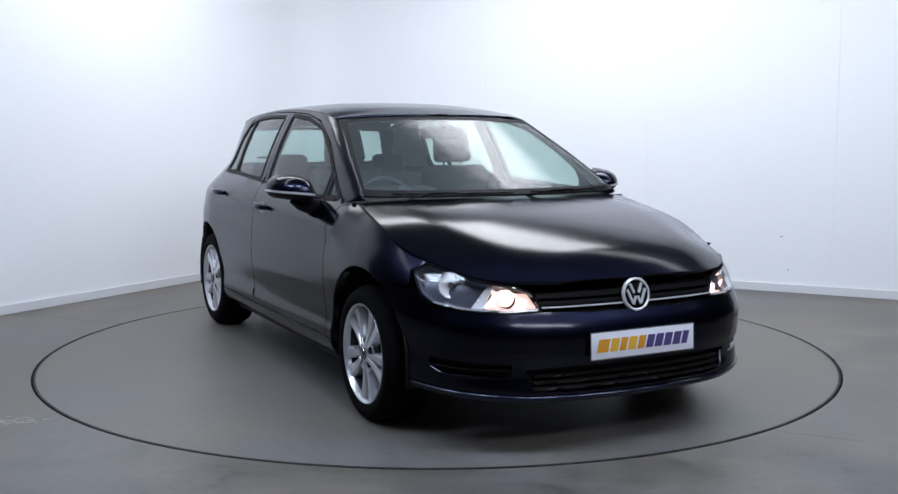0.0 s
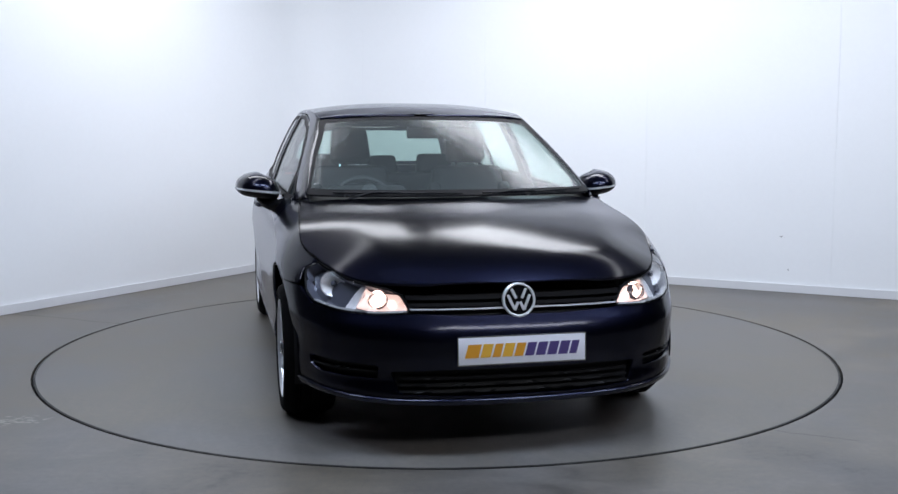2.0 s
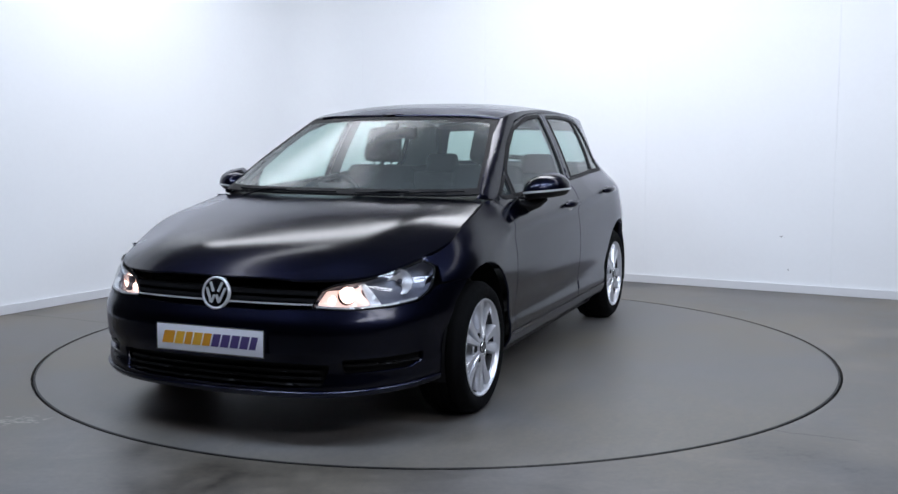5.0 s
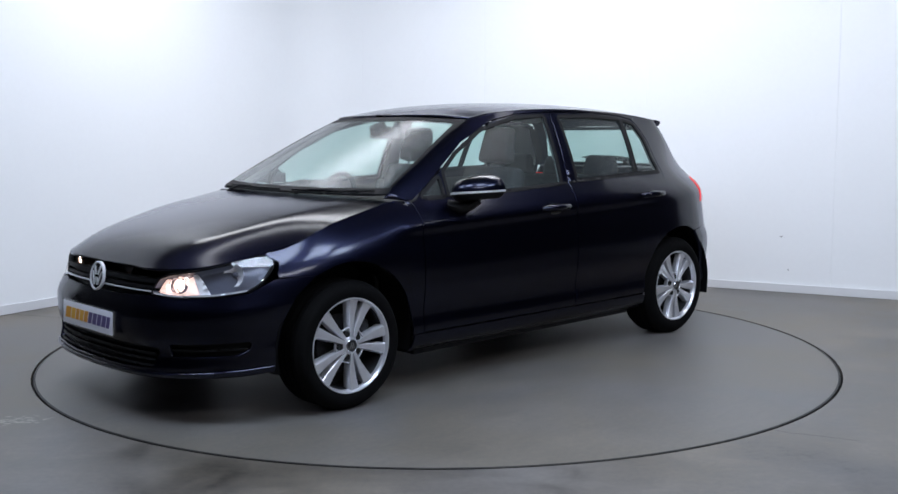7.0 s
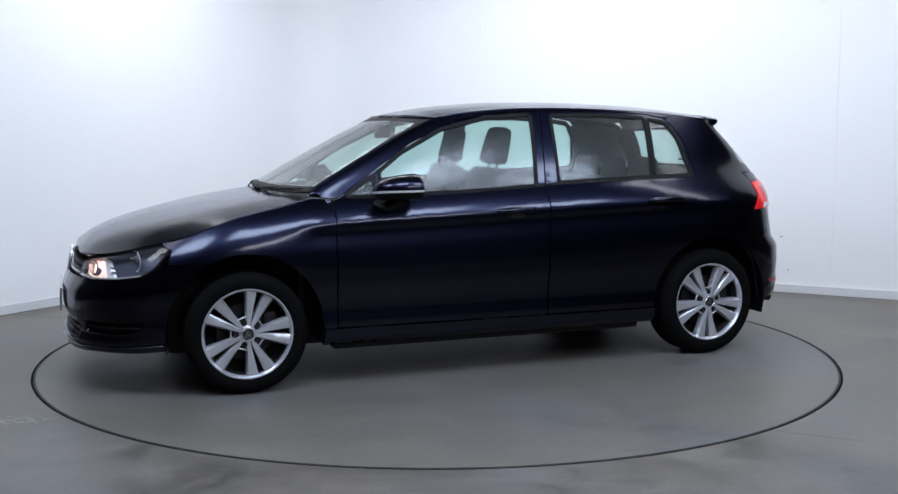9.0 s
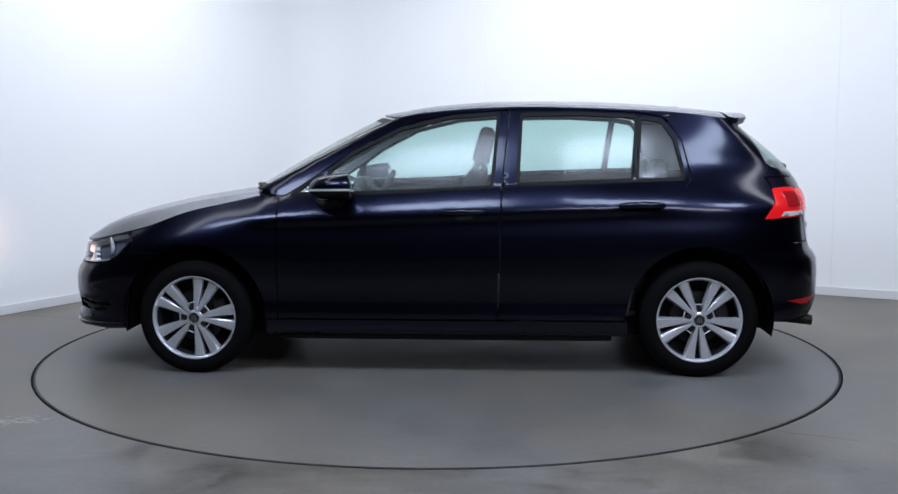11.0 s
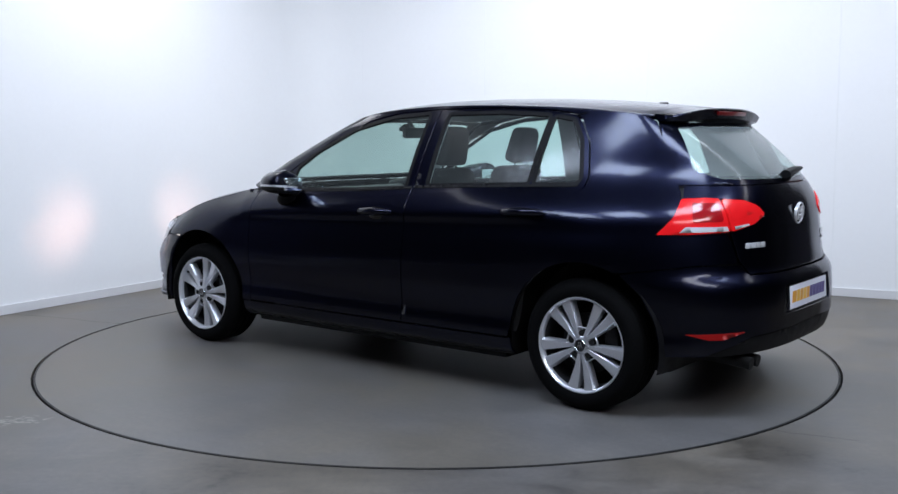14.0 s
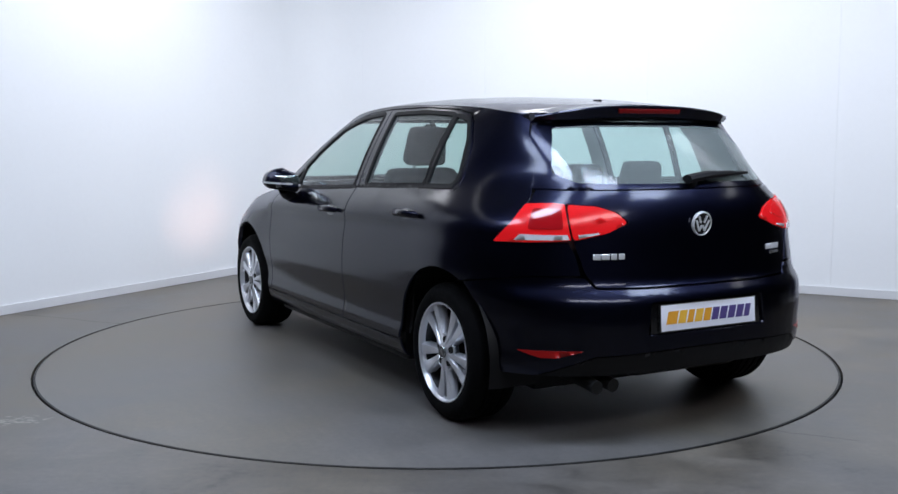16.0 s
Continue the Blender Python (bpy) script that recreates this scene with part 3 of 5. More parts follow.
def blotch(name, x, y, w, h, turn, m, label, seed):
    """A thin irregular mark on the floor."""
    r = random.Random(seed)
    bm = bmesh.new()
    for _ in range(70):
        cx, cy = r.gauss(0, w * .35), r.gauss(0, h * .35)
        n, k = 9, r.uniform(.015, .11)
        vs = [bm.verts.new((cx + w * k * r.uniform(.5, 1) * math.cos(6.283 * i / n), cy + h * k * r.uniform(.5, 1) * math.sin(6.283 * i / n), r.uniform(0, .0006))) for i in range(n)]
        bm.faces.new(vs)
    o = part(name, bm, m, None)
    o.matrix_world = pose(x, y, .0008, 0, 0, turn)
    return tagged(o, label, "mark", kind="structure")


def crack(name, pts, width, label):
    bm = bmesh.new()
    for (x, y), (x1, y1) in zip(pts, pts[1:]):
        d = Vector((x1 - x, y1 - y)).normalized()
        n = Vector((-d.y, d.x)) * width / 2
        a, b, c, e = ((x + n.x, y + n.y), (x - n.x, y - n.y), (x1 - n.x, y1 - n.y), (x1 + n.x, y1 + n.y))
        bm.faces.new([bm.verts.new((*q, .0012)) for q in (a, b, c, e)])
    return structure(name, bm, PIT, label)


blotch("floor_scuff", -1.86, -1.57, .22, .10, 10, SCUFF, "pale worn scuff on the grey floor", 3)
crack("floor_crack", [(1.40, -1.73), (1.50, -1.80), (1.58, -1.83), (1.73, -1.91)], .0025, "fine dark crack in the floor")
crack("floor_joint", [(-2.13, .76), (-2.28, .82), (-2.62, .99), (-3.05, 1.15)], .004, "thin dark joint in the floor")

for along, z, w, h, seed in ((4.506, 0.446, .022, .010, 5), (4.564, 0.186, .008, .016, 6)):
    q = C0 + RU * along + IN_R * .0015
    o = blotch("wall_mark", 0, 0, w, h, 0, DARK_METAL, "small dark scuff on the white wall", seed)
    o.matrix_world = pose(q.x, q.y, z) @ pose(0, 0, 0, 0, 0, math.degrees(math.atan2(RU.y, RU.x))) @ pose(0, 0, 0, 90)

# ---- the car ----
car = tagged(new("car"), "dark navy five-door hatchback with lit headlights on the turntable", "car")
ARCH = .378
FA = 72.0  # degrees of wrap to the metre


def arc(cx, cz, r, a0, a1, n=14):
    return [(cx + r * math.cos(radians(a0 + (a1 - a0) * k / n)), cz + r * math.sin(radians(a0 + (a1 - a0) * k / n))) for k in range(n + 1)]


def pair(name, outline, where, m, label="", parents=None, **k):
    """The panel on the left and its mirror on the right."""
    out = []
    for i, mir in enumerate((False, True)):
        out.append(part(name, lay(outline, where, mirror=mir, **k), m, parents[i] if parents else car, label))
    return out


def mirrored(half):
    """A closed outline from its left half, given from the centre to the centre."""
    return list(half) + [(-a, b) for a, b in reversed(half) if abs(a) > 1e-6]


# bonnet, roof
edge = [(x - .004, y - .006) for x, y, z in FORE_S if .985 < x < 2.075]
hood_half = [(1.085, 0), (1.075, .25), (1.035, .55), (1.0, .68)] + [(max(x, .99), y) for x, y in edge[::2]] + [(2.078, 0)]
bonnet = part("bonnet", lay([(x, y) for x, y in hood_half] + [(x, -y) for x, y in reversed(hood_half) if abs(y) > 1e-6], by_hood, step=.03), PAINT, car)
eave = [(e[0], e[1] - .004) for e in E[31:112:3]]
roof_half = [(.378, 0), (.363, .3), (.313, .5)] + [(x, y) for x, y in eave] + [(-1.50, .537), (-1.515, 0)]
part("roof", lay(roof_half + [(x, -y) for x, y in reversed(roof_half) if y > 1e-6], by_roof, step=.035), PAINT, car)

# sides
fender = arc(AX, .31, ARCH, 61, 182) + [(.9405, .299), (.877, .299), (.877, .935), (.975, .940)] + [(x, z - .004) for x, y, z in FORE_S[::3] if .99 < x < 1.70] + [(1.712, .744), (1.655, .708), (1.675, .66), (1.675, .643)]
pair("front_fender", fender, by_side, PAINT, step=.024)
DOOR_TOP = [(-.333, 1.384), (-.06, 1.368), (.14, 1.330), (.41, 1.214), (.60, 1.092), (.76, .985), (.84, .936)]
F_GLASS = rounded([(.615, .955), (.605, 1.068), (.48, 1.158), (.24, 1.280), (-.03, 1.343), (-.272, 1.360), (-.238, .992), (.2, .968)], .012)
F_TRI = rounded([(.790, .952), (.650, 1.042), (.655, .953)], .012)
R_GLASS = rounded([(-.405, 1.356), (-.727, 1.360), (-1.0, 1.346), (-.968, 1.030), (-.385, 1.008)], .012)
Q_GLASS = rounded([(-1.032, 1.340), (-1.135, 1.322), (-1.195, 1.235), (-1.236, 1.050), (-1.215, 1.034), (-1.003, 1.030)], .014)
f_door = [(.870, .303), (.870, .928), (.84, .936)] + DOOR_TOP[-2::-1] + [(-.292, .99), (-.272, .303)]
r_door = [(-.280, .303), (-.300, .99), (-.341, 1.384), (-.7, 1.387), (-1.015, 1.370), (-1.135, 1.350), (-1.172, 1.320), (-1.236, 1.225), (-1.272, 1.065), (-1.270, 1.025), (-1.209, .922), (-1.132, .811), (-1.053, .693), (-.985, .53), (-.945, .39), (-.930, .303)]


def grown(poly, d, ax=1.0):
    """The polygon set out by d; ax: units of the first axis to the metre."""
    poly = [(a / ax, b) for a, b in poly]
    area = sum(a[0] * b[1] - b[0] * a[1] for a, b in zip(poly, poly[1:] + poly[:1]))
    sgn = 1 if area > 0 else -1
    out = []
    for i, p in enumerate(poly):
        a, c = poly[i - 2], poly[(i + 2) % len(poly)]
        t = Vector((c[0] - a[0], c[1] - a[1])).normalized()
        out.append(((p[0] + t.y * d * sgn) * ax, p[1] - t.x * d * sgn))
    return out


f_doors = pair("front_door", f_door, by_side, PAINT, holes=[F_GLASS, F_TRI], step=.026)
r_doors = pair("rear_door", r_door, by_side, PAINT, holes=[R_GLASS, Q_GLASS], step=.026)
for doors, panes in ((f_doors, (F_GLASS, F_TRI)), (r_doors, (R_GLASS, Q_GLASS))):
    for g in panes:
        for o in pair("window", g, by_pane, GLASS, "green-tinted side window glass", doors, step=.03, lift=-.006, depth=0):
            o.visible_shadow = False
        pair("window_seal", grown(g, .016), by_side, SEAL, "black rubber window seal", doors, holes=[grown(g, -.002)], step=.03, lift=.0025, depth=.012)
pair("belt_trim", [(.80, .940), (.4, .952), (0, .967), (-.286, .981), (-.286, .992), (0, .978), (.4, .963), (.80, .951)], by_side, SEAL, "black belt strip", f_doors, step=.02, lift=.004, depth=.009)
pair("belt_trim", [(-.306, .984), (-.7, 1.000), (-1.24, 1.018), (-1.24, 1.030), (-.7, 1.012), (-.306, .996)], by_side, SEAL, "black belt strip", r_doors, step=.02, lift=.004, depth=.009)
roof_edge = [(e[0], e[2] - .003) for e in E[30:104:4]]
frame_side = [(.990, .958), (.903, 1.017), (.753, 1.101), (.603, 1.183), (.452, 1.263)] + roof_edge + [(-1.22, 1.366), (-1.14, 1.357), (-1.015, 1.377), (-.7, 1.394), (-.337, 1.391), (-.06, 1.375), (.144, 1.337), (.415, 1.221), (.605, 1.098), (.765, .991), (.845, .942), (.877, .940)]


def by_pillar(x, z):
    """As by_side, but the pillar's foot runs on behind the wing instead of stepping out to it."""
    if z > .968 or x < .7:
        return by_side(x, z)
    q, n = by_side(x, .968)
    return Vector((q.x, q.y + (.968 - z) * .5, z)), n


pair("roof_frame", frame_side, by_pillar, PAINT, step=.022)
quarter = [(-1.278, 1.025), (-1.280, 1.066), (-1.244, 1.228), (-1.180, 1.326), (-1.145, 1.358), (-1.225, 1.370), (-1.38, 1.355), (-1.47, 1.342), (-1.523, 1.316), (-1.60, 1.17), (-1.672, 1.040), (-1.70, 1.00), (-1.71, .981),
           (-1.714, .91), (-1.646, .821), (-1.74, .824), (-1.893, .828), (-1.914, .77), (-1.930, .697), (-1.81, .694), (-1.67, .672), (-1.503, .650)] + \
    [(-x, z) for x, z in arc(AX, .31, ARCH, 64, 176)] + [(-.938, .39), (-.979, .533), (-1.047, .697), (-1.126, .815), (-1.203, .926)]
pair("rear_quarter_panel", quarter, by_side, PAINT, step=.022)
sill = [(.933, .293), (.90, .293), (-.93, .293), (-.945, .30), (-.95, .21), (.94, .205)]
pair("sill", sill, by_side, PAINT, step=.03)

# nose
HEAD = [(28.6, .570), (31.6, .636)] + [(a, min(rim_angle(a) - .004, .742)) for a in (36, 39, 43, 47, 51, 55, 58.5)] + [(62.0, .736), (65.0, .708), (61.0, .622), (57.5, .590), (49, .572), (38, .563)]
bump_half = [(0, .553), (15, .554), (28.3, .563), (38, .555), (49, .563), (57.5, .578), (61.9, .614), (64.5, .634), (76.2, .640), (70, .553), (66, .439), (64.5, .31), (64.2, .23), (55, .212), (33, .205), (0, .200)]
low_grille = mirrored([(0, .346), (22, .346), (33.5, .340), (31.0, .252), (15, .242), (0, .242)])
vent = rounded([(36, .362), (47, .368), (58, .372), (57.5, .336), (54, .312), (36.6, .306)], .012, 3, FA)
front_bumper = part("front_bumper", lay(mirrored(bump_half), by_front, holes=[rounded(low_grille, .02, 3, FA), vent, [(-a, z) for a, z in vent]], step=.024, ax=FA, depth=.03), PAINT, car)
part("lower_grille", lay(grown(low_grille, .026, FA), by_front, step=.03, ax=FA, lift=-.03, depth=0), BLACK_PLASTIC, front_bumper, "black plastic lower grille")
for z in (.262, .286, .310):
    part("grille_slat", lay(mirrored([(0, z + .005), (31, z + .006), (31, z - .004), (0, z - .005)]), by_front, step=.03, ax=FA, lift=-.008, depth=.02), BLACK_PLASTIC, front_bumper)
for sg in (1, -1):
    part("side_vent", lay([(a, z) for a, z in grown(vent, .020, FA)], by_front, step=.03, ax=FA, lift=-.028, depth=0, mirror=sg < 0), BLACK_PLASTIC, front_bumper, "black dummy vent in the bumper corner")
    for z in (.332,):
        part("vent_slat", lay([(36.6, z + .005), (57, z + .010), (57, z + .004), (36.6, z - .001)], by_front, step=.03, ax=FA, lift=-.006, depth=.02, mirror=sg < 0), BLACK_PLASTIC, front_bumper)
lip = mirrored([(0, .228), (33, .234), (56, .252), (63.5, .262), (63.5, .245), (56, .236), (33, .218), (0, .212)])
part("bumper_lip", lay(lip, by_front, step=.024, ax=FA, lift=.012, depth=.016), PAINT, front_bumper)
grille = part("grille", lay(mirrored([(0, .640), (20, .640), (31.4, .640), (28.4, .568), (15, .558), (0, .558)]), by_front, step=.03, ax=FA, lift=-.035, depth=-.03), BLACK_PLASTIC, car, "black radiator grille between the headlights")
part("grille_slat", lay(mirrored([(0, .637), (20, .637), (30.6, .635), (30.2, .616), (0, .616)]), by_front, step=.03, ax=FA, lift=-.008, depth=.02), BLACK_PLASTIC, grille)
part("grille_slat", lay(mirrored([(0, .604), (29.8, .604), (29.4, .591), (0, .591)]), by_front, step=.03, ax=FA, lift=-.008, depth=.02), BLACK_PLASTIC, grille)
part("chrome_strip", lay(mirrored([(0, .583), (29.2, .583), (29.0, .577), (0, .577)]), by_front, step=.03, ax=FA, lift=.002, depth=.02), BADGE, grille, "thin chrome strip")


def dish(r0, r1, depth, m, n=28, rings=5, closed=True):
    """A reflector bowl, open along +x."""
    bm = bmesh.new()
    vs = []
    for k in range(rings + 1):
        t = k / rings
        r = r0 + (r1 - r0) * t
        vs.append([bm.verts.new(m @ Vector((-depth * (1 - t * t), r * math.cos(6.2832 * i / n), r * math.sin(6.2832 * i / n)))) for i in range(n)])
    for a, b in zip(vs, vs[1:]):
        for i in range(n):
            bm.faces.new((a[i], a[(i + 1) % n], b[(i + 1) % n], b[i]))
    if closed:
        bm.faces.new(vs[0])
    return bm


def ball(r, m, seg=16):
    bm = bmesh.new()
    bmesh.ops.create_uvsphere(bm, u_segments=seg, v_segments=seg // 2, radius=r, matrix=m)
    return bm


def tube(r, h, m, r2=None, seg=32, caps=True, bevel=0):
    bm = bmesh.new()
    bmesh.ops.create_cone(bm, cap_ends=caps, segments=seg, radius1=r, radius2=r if r2 is None else r2, depth=h, matrix=m)
    if bevel:
        bmesh.ops.bevel(bm, geom=[e for e in bm.edges if len(e.link_faces) == 2 and e.calc_face_angle() > .8], offset=bevel, segments=2, affect="EDGES")
    return bm


HEAD_R = rounded(HEAD, .018, 3, FA)
HEAD_IN = rounded([(29.2, .574), (31.9, .634)] + [(a, min(rim_angle(a) - .010, .736)) for a in (36, 39, 43, 47, 51, 55, 58.5)] + [(61.6, .731), (64.5, .706), (60.6, .624), (57.2, .593), (49, .575), (38, .566)], .014, 3, FA)
for sg in (1, -1):
    lamp = part("headlight", lay(HEAD_IN, by_front, holes=[[(37.6 + 2.5 * math.cos(k * .5236), .613 + .033 * math.sin(k * .5236)) for k in range(12)]], step=.022, ax=FA, lift=-.052, depth=-.046, mirror=sg < 0), LAMP_GREY, car, "clear headlight with the low beam lit")
    lens = part("lens", lay(HEAD_R, by_front, step=.03, ax=FA, lift=-.002, depth=0, mirror=sg < 0), LENS, lamp, "clear plastic lens")
    lens.visible_shadow = False
    part("lamp_seal", lay(grown(HEAD_R, .004, FA), by_front, holes=[HEAD_R], step=.03, ax=FA, lift=-.004, depth=.03, mirror=sg < 0), SEAL, lamp)
    part("chrome_strip", lay([(30, .578), (38, .572), (49, .580), (57, .596), (57, .588), (49, .573), (38, .565), (30, .571)], by_front, step=.02, ax=FA, lift=-.006, depth=.02, mirror=sg < 0), BADGE, lamp, "chrome strip along the lens foot")
    flip = Matrix.Diagonal((1, sg, 1, 1))
    q, nn = by_front(52.6, .654)
    m = flip @ Matrix.Translation(q - Vector((.030, .022, 0))) @ pose(0, 0, 0, 0, 0, 22)
    part("main_reflector", dish(.016, .052, .020, m, n=12), LAMP_WHITE, lamp, "bright faceted main-beam reflector")
    part("bulb", ball(.013, m @ pose(-.014, 0, 0)), LAMP_GREY, lamp)
    part("reflector_ring", dish(.052, .056, .006, m, rings=2, n=12, closed=False), BADGE, lamp)
    insert = [(29.8, .580), (32.6, .636), (36, rim_angle(36) - .026), (40, rim_angle(40) - .030), (42.4, .668), (41.6, .63), (44.0, .582), (38, .572)]
    hole = [(37.6 + 2.4 * math.cos(k * .5236), .613 + .032 * math.sin(k * .5236)) for k in range(12)]
    # insert and bowl below glow of their own, in place of lamp light
    part("low_beam_insert", lay(rounded(insert, .008, 2, FA), by_front, holes=[hole], step=.02, ax=FA, lift=-.036, depth=.02, mirror=sg < 0), GLOW_REFLECTOR, lamp, "pale reflector given its own glow for the low beam's light")
    q, nn = by_front(37.6, .613)
    m = flip @ Matrix.Translation(q - Vector((.03, .010, 0))) @ pose(0, 0, 0, 0, 0, 3)
    part("low_beam_reflector", dish(.020, .034, .034, m, closed=False), GLOW_REFLECTOR, lamp, "low-beam reflector given its own glow")
    part("lit_bulb", lathe([(.019, .003), (.027, .003), (.028, -.003), (.019, -.003)], 32, m @ pose(-.026, 0, 0, 0, 0, -90)), GLOW, lamp, "glowing warm-white lamp")
    part("projector_tube", lathe([(.019, .002), (.019, -.085), (.0, -.086)], 24, m @ pose(-.034, 0, 0, 0, 0, -90)), PIT, lamp)
    part("beam_source", tube(.014, .004, m @ pose(-.115, 0, 0, 0, 90, 0)), BEAM, lamp, "bright filament behind the projector")
    q, nn = by_front(33.6, .594)
    m = flip @ Matrix.Translation(q - Vector((.03, .006, 0))) @ pose(0, 0, 0, 0, 0, 8)
    part("side_light", dish(.008, .018, .015, m), LAMP_WHITE, lamp)
    part("lit_bulb", ball(.009, m @ pose(-.006, 0, 0)), GLOW, lamp, "glowing warm-white side light")
    part("lamp_divider", lay([(41.5, .672), (43, .672), (44.5, .64), (47, .578), (44, .574), (42.5, .63)], by_front, step=.02, ax=FA, lift=-.03, depth=.03, mirror=sg < 0), LAMP_WHITE, lamp, "bright curved divider")

# tail
tail_half = [(0, .645), (20, .645), (33.6, .650), (36.6, .705), (39.6, .832), (25.2, .895), (25.0, .906), (28, .945), (34, .972), (42, .979), (46, .982), (52.5, .982), (51.5, 1.030), (0, 1.028)]
tailgate = part("tailgate", lay(mirrored(tail_half), by_rear, step=.024, ax=FA), PAINT, car)
bumper_half = [(0, .636), (20, .636), (33.9, .641), (36.8, .688), (50, .690), (62, .664), (70.2, .643), (64.2, .553), (60.5, .439), (58.8, .31), (58, .292), (48, .297), (34, .378), (8, .393), (0, .393)]
recess = rounded([(-19.5, .585), (19.5, .585), (20.5, .452), (-20.5, .452)], .015, 3, FA)
rear_bumper = part("rear_bumper", lay(mirrored(bumper_half), by_rear, holes=[recess], step=.024, ax=FA, depth=.028), PAINT, car)
part("diffuser", lay(mirrored([(0, .387), (8, .387), (34, .372), (47.5, .292), (34, .292), (0, .298)]), by_rear, step=.03, ax=FA, lift=-.006, depth=.03), BLACK_PLASTIC, rear_bumper, "black plastic lower bumper")
for sg in (1, -1):
    part("reflector", lay(rounded([(53, .396), (47, .372), (43, .372), (36.5, .402), (45, .400)], .006, 2, FA), by_rear, step=.02, ax=FA, lift=.003, depth=.01, mirror=sg < 0), DEEP_RED, rear_bumper, "dark red reflector")
T_OUT = rounded([(60.6, .824), (55.9, .90), (53.2, .974), (46, .979), (42.3, .976), (40.2, .836), (50, .828)], .008, 3, FA)
T_IN = rounded([(41.7, .974), (34, .967), (28.5, .942), (25.5, .903), (31, .864), (39.5, .835)], .014, 3, FA)
for sg in (1, -1):
    tl = part("tail_light", lay(T_OUT, by_rear, step=.02, ax=FA, lift=.006, depth=.02, mirror=sg < 0), RED_LENS, car, "red tail light with a clear lower strip")
    part("tail_light_inner", lay(T_IN, by_rear, step=.02, ax=FA, lift=.006, depth=.02, mirror=sg < 0), RED_LENS, tl, "red lamp on the tailgate")
    part("reversing_lens", lay([(54.5, .834), (53, .858), (41.2, .858), (40.7, .838)], by_rear, step=.02, ax=FA, lift=.009, depth=.01, mirror=sg < 0), WHITE_LENS, tl, "clear white strip lens")
    part("reversing_lens", lay([(38.4, .843), (38.6, .858), (33.5, .866), (33.2, .860)], by_rear, step=.02, ax=FA, lift=.009, depth=.01, mirror=sg < 0), WHITE_LENS, tl, "clear white strip lens")
    part("brake_lens", lay(rounded([(50.5, .955), (43, .955), (42.2, .880), (51, .878)], .012, 3, FA), by_rear, step=.02, ax=FA, lift=.009, depth=.006, mirror=sg < 0), DARK_RED, tl, "darker red inner lens")
    part("brake_lens", lay(rounded([(40, .955), (33, .948), (30, .915), (36, .890), (39.6, .885)], .012, 3, FA), by_rear, step=.02, ax=FA, lift=.008, depth=.006, mirror=sg < 0), RED_LENS, tl)
# rear window: clear middle, black edge
back_glass = mirrored([(0, 1.314), (.30, 1.314), (.538, 1.313), (.572, 1.245), (.595, 1.17), (.612, 1.10), (.643, 1.038), (.45, 1.036), (0, 1.036)])
clear = rounded(mirrored([(0, 1.300), (.30, 1.298), (.480, 1.290), (.528, 1.20), (.564, 1.098), (.505, 1.060), (0, 1.054)]), .02)
part("window_surround", lay(back_glass, by_back, holes=[clear], step=.014, lift=-.002, depth=.01), PAINT, tailgate)
rw = part("rear_window", lay(clear, by_back, step=.04, lift=-.003, depth=0), REAR_GLASS, tailgate, "green-tinted rear window glass")
rw.visible_shadow = False
pair("pillar_seal", [(-1.49, 1.318), (-1.57, 1.165), (-1.632, 1.055), (-1.69, 1.055), (-1.64, 1.165), (-1.555, 1.300)], by_side, SEAL, "black seal beside the rear window", step=.02, lift=-.013, depth=0, parents=[tailgate, tailgate])
# windscreen
ws = mirrored([(0, 1.357), (.3, 1.353), (.5, 1.343), (.580, 1.340), (.668, 1.150), (.732, .974), (.6, .969), (.3, .968), (0, .968)])
ws_clear = mirrored([(0, 1.340), (.3, 1.337), (.5, 1.328), (.556, 1.320), (.642, 1.150), (.702, 1.0), (.6, .995), (.3, .992), (0, .992)])
screen = part("windscreen", lay(ws_clear, by_screen, step=.04, lift=-.003, depth=0), SCREEN_GLASS, car, "clear green-tinted windscreen")
screen.visible_shadow = False
part("screen_border", lay(ws, by_screen, holes=[ws_clear], step=.03, lift=-.002, depth=.01), SEAL, screen, "black edge of the windscreen")
bm = bmesh.new()
for k in range(24):
    y0, y1 = -.70 + 1.4 * k / 24, -.70 + 1.4 * (k + 1) / 24
    x0, x1 = 1.10 - .12 * (y0 / .70) ** 2, 1.10 - .12 * (y1 / .70) ** 2
    bm.faces.new([bm.verts.new(q) for q in ((x0 + .02, y0, .935), (x1 + .02, y1, .935), (x1 - .10, y1, .962), (x0 - .10, y0, .962))])
part("cowl", bm, BLACK_PLASTIC, car, "black cowl below the windscreen")


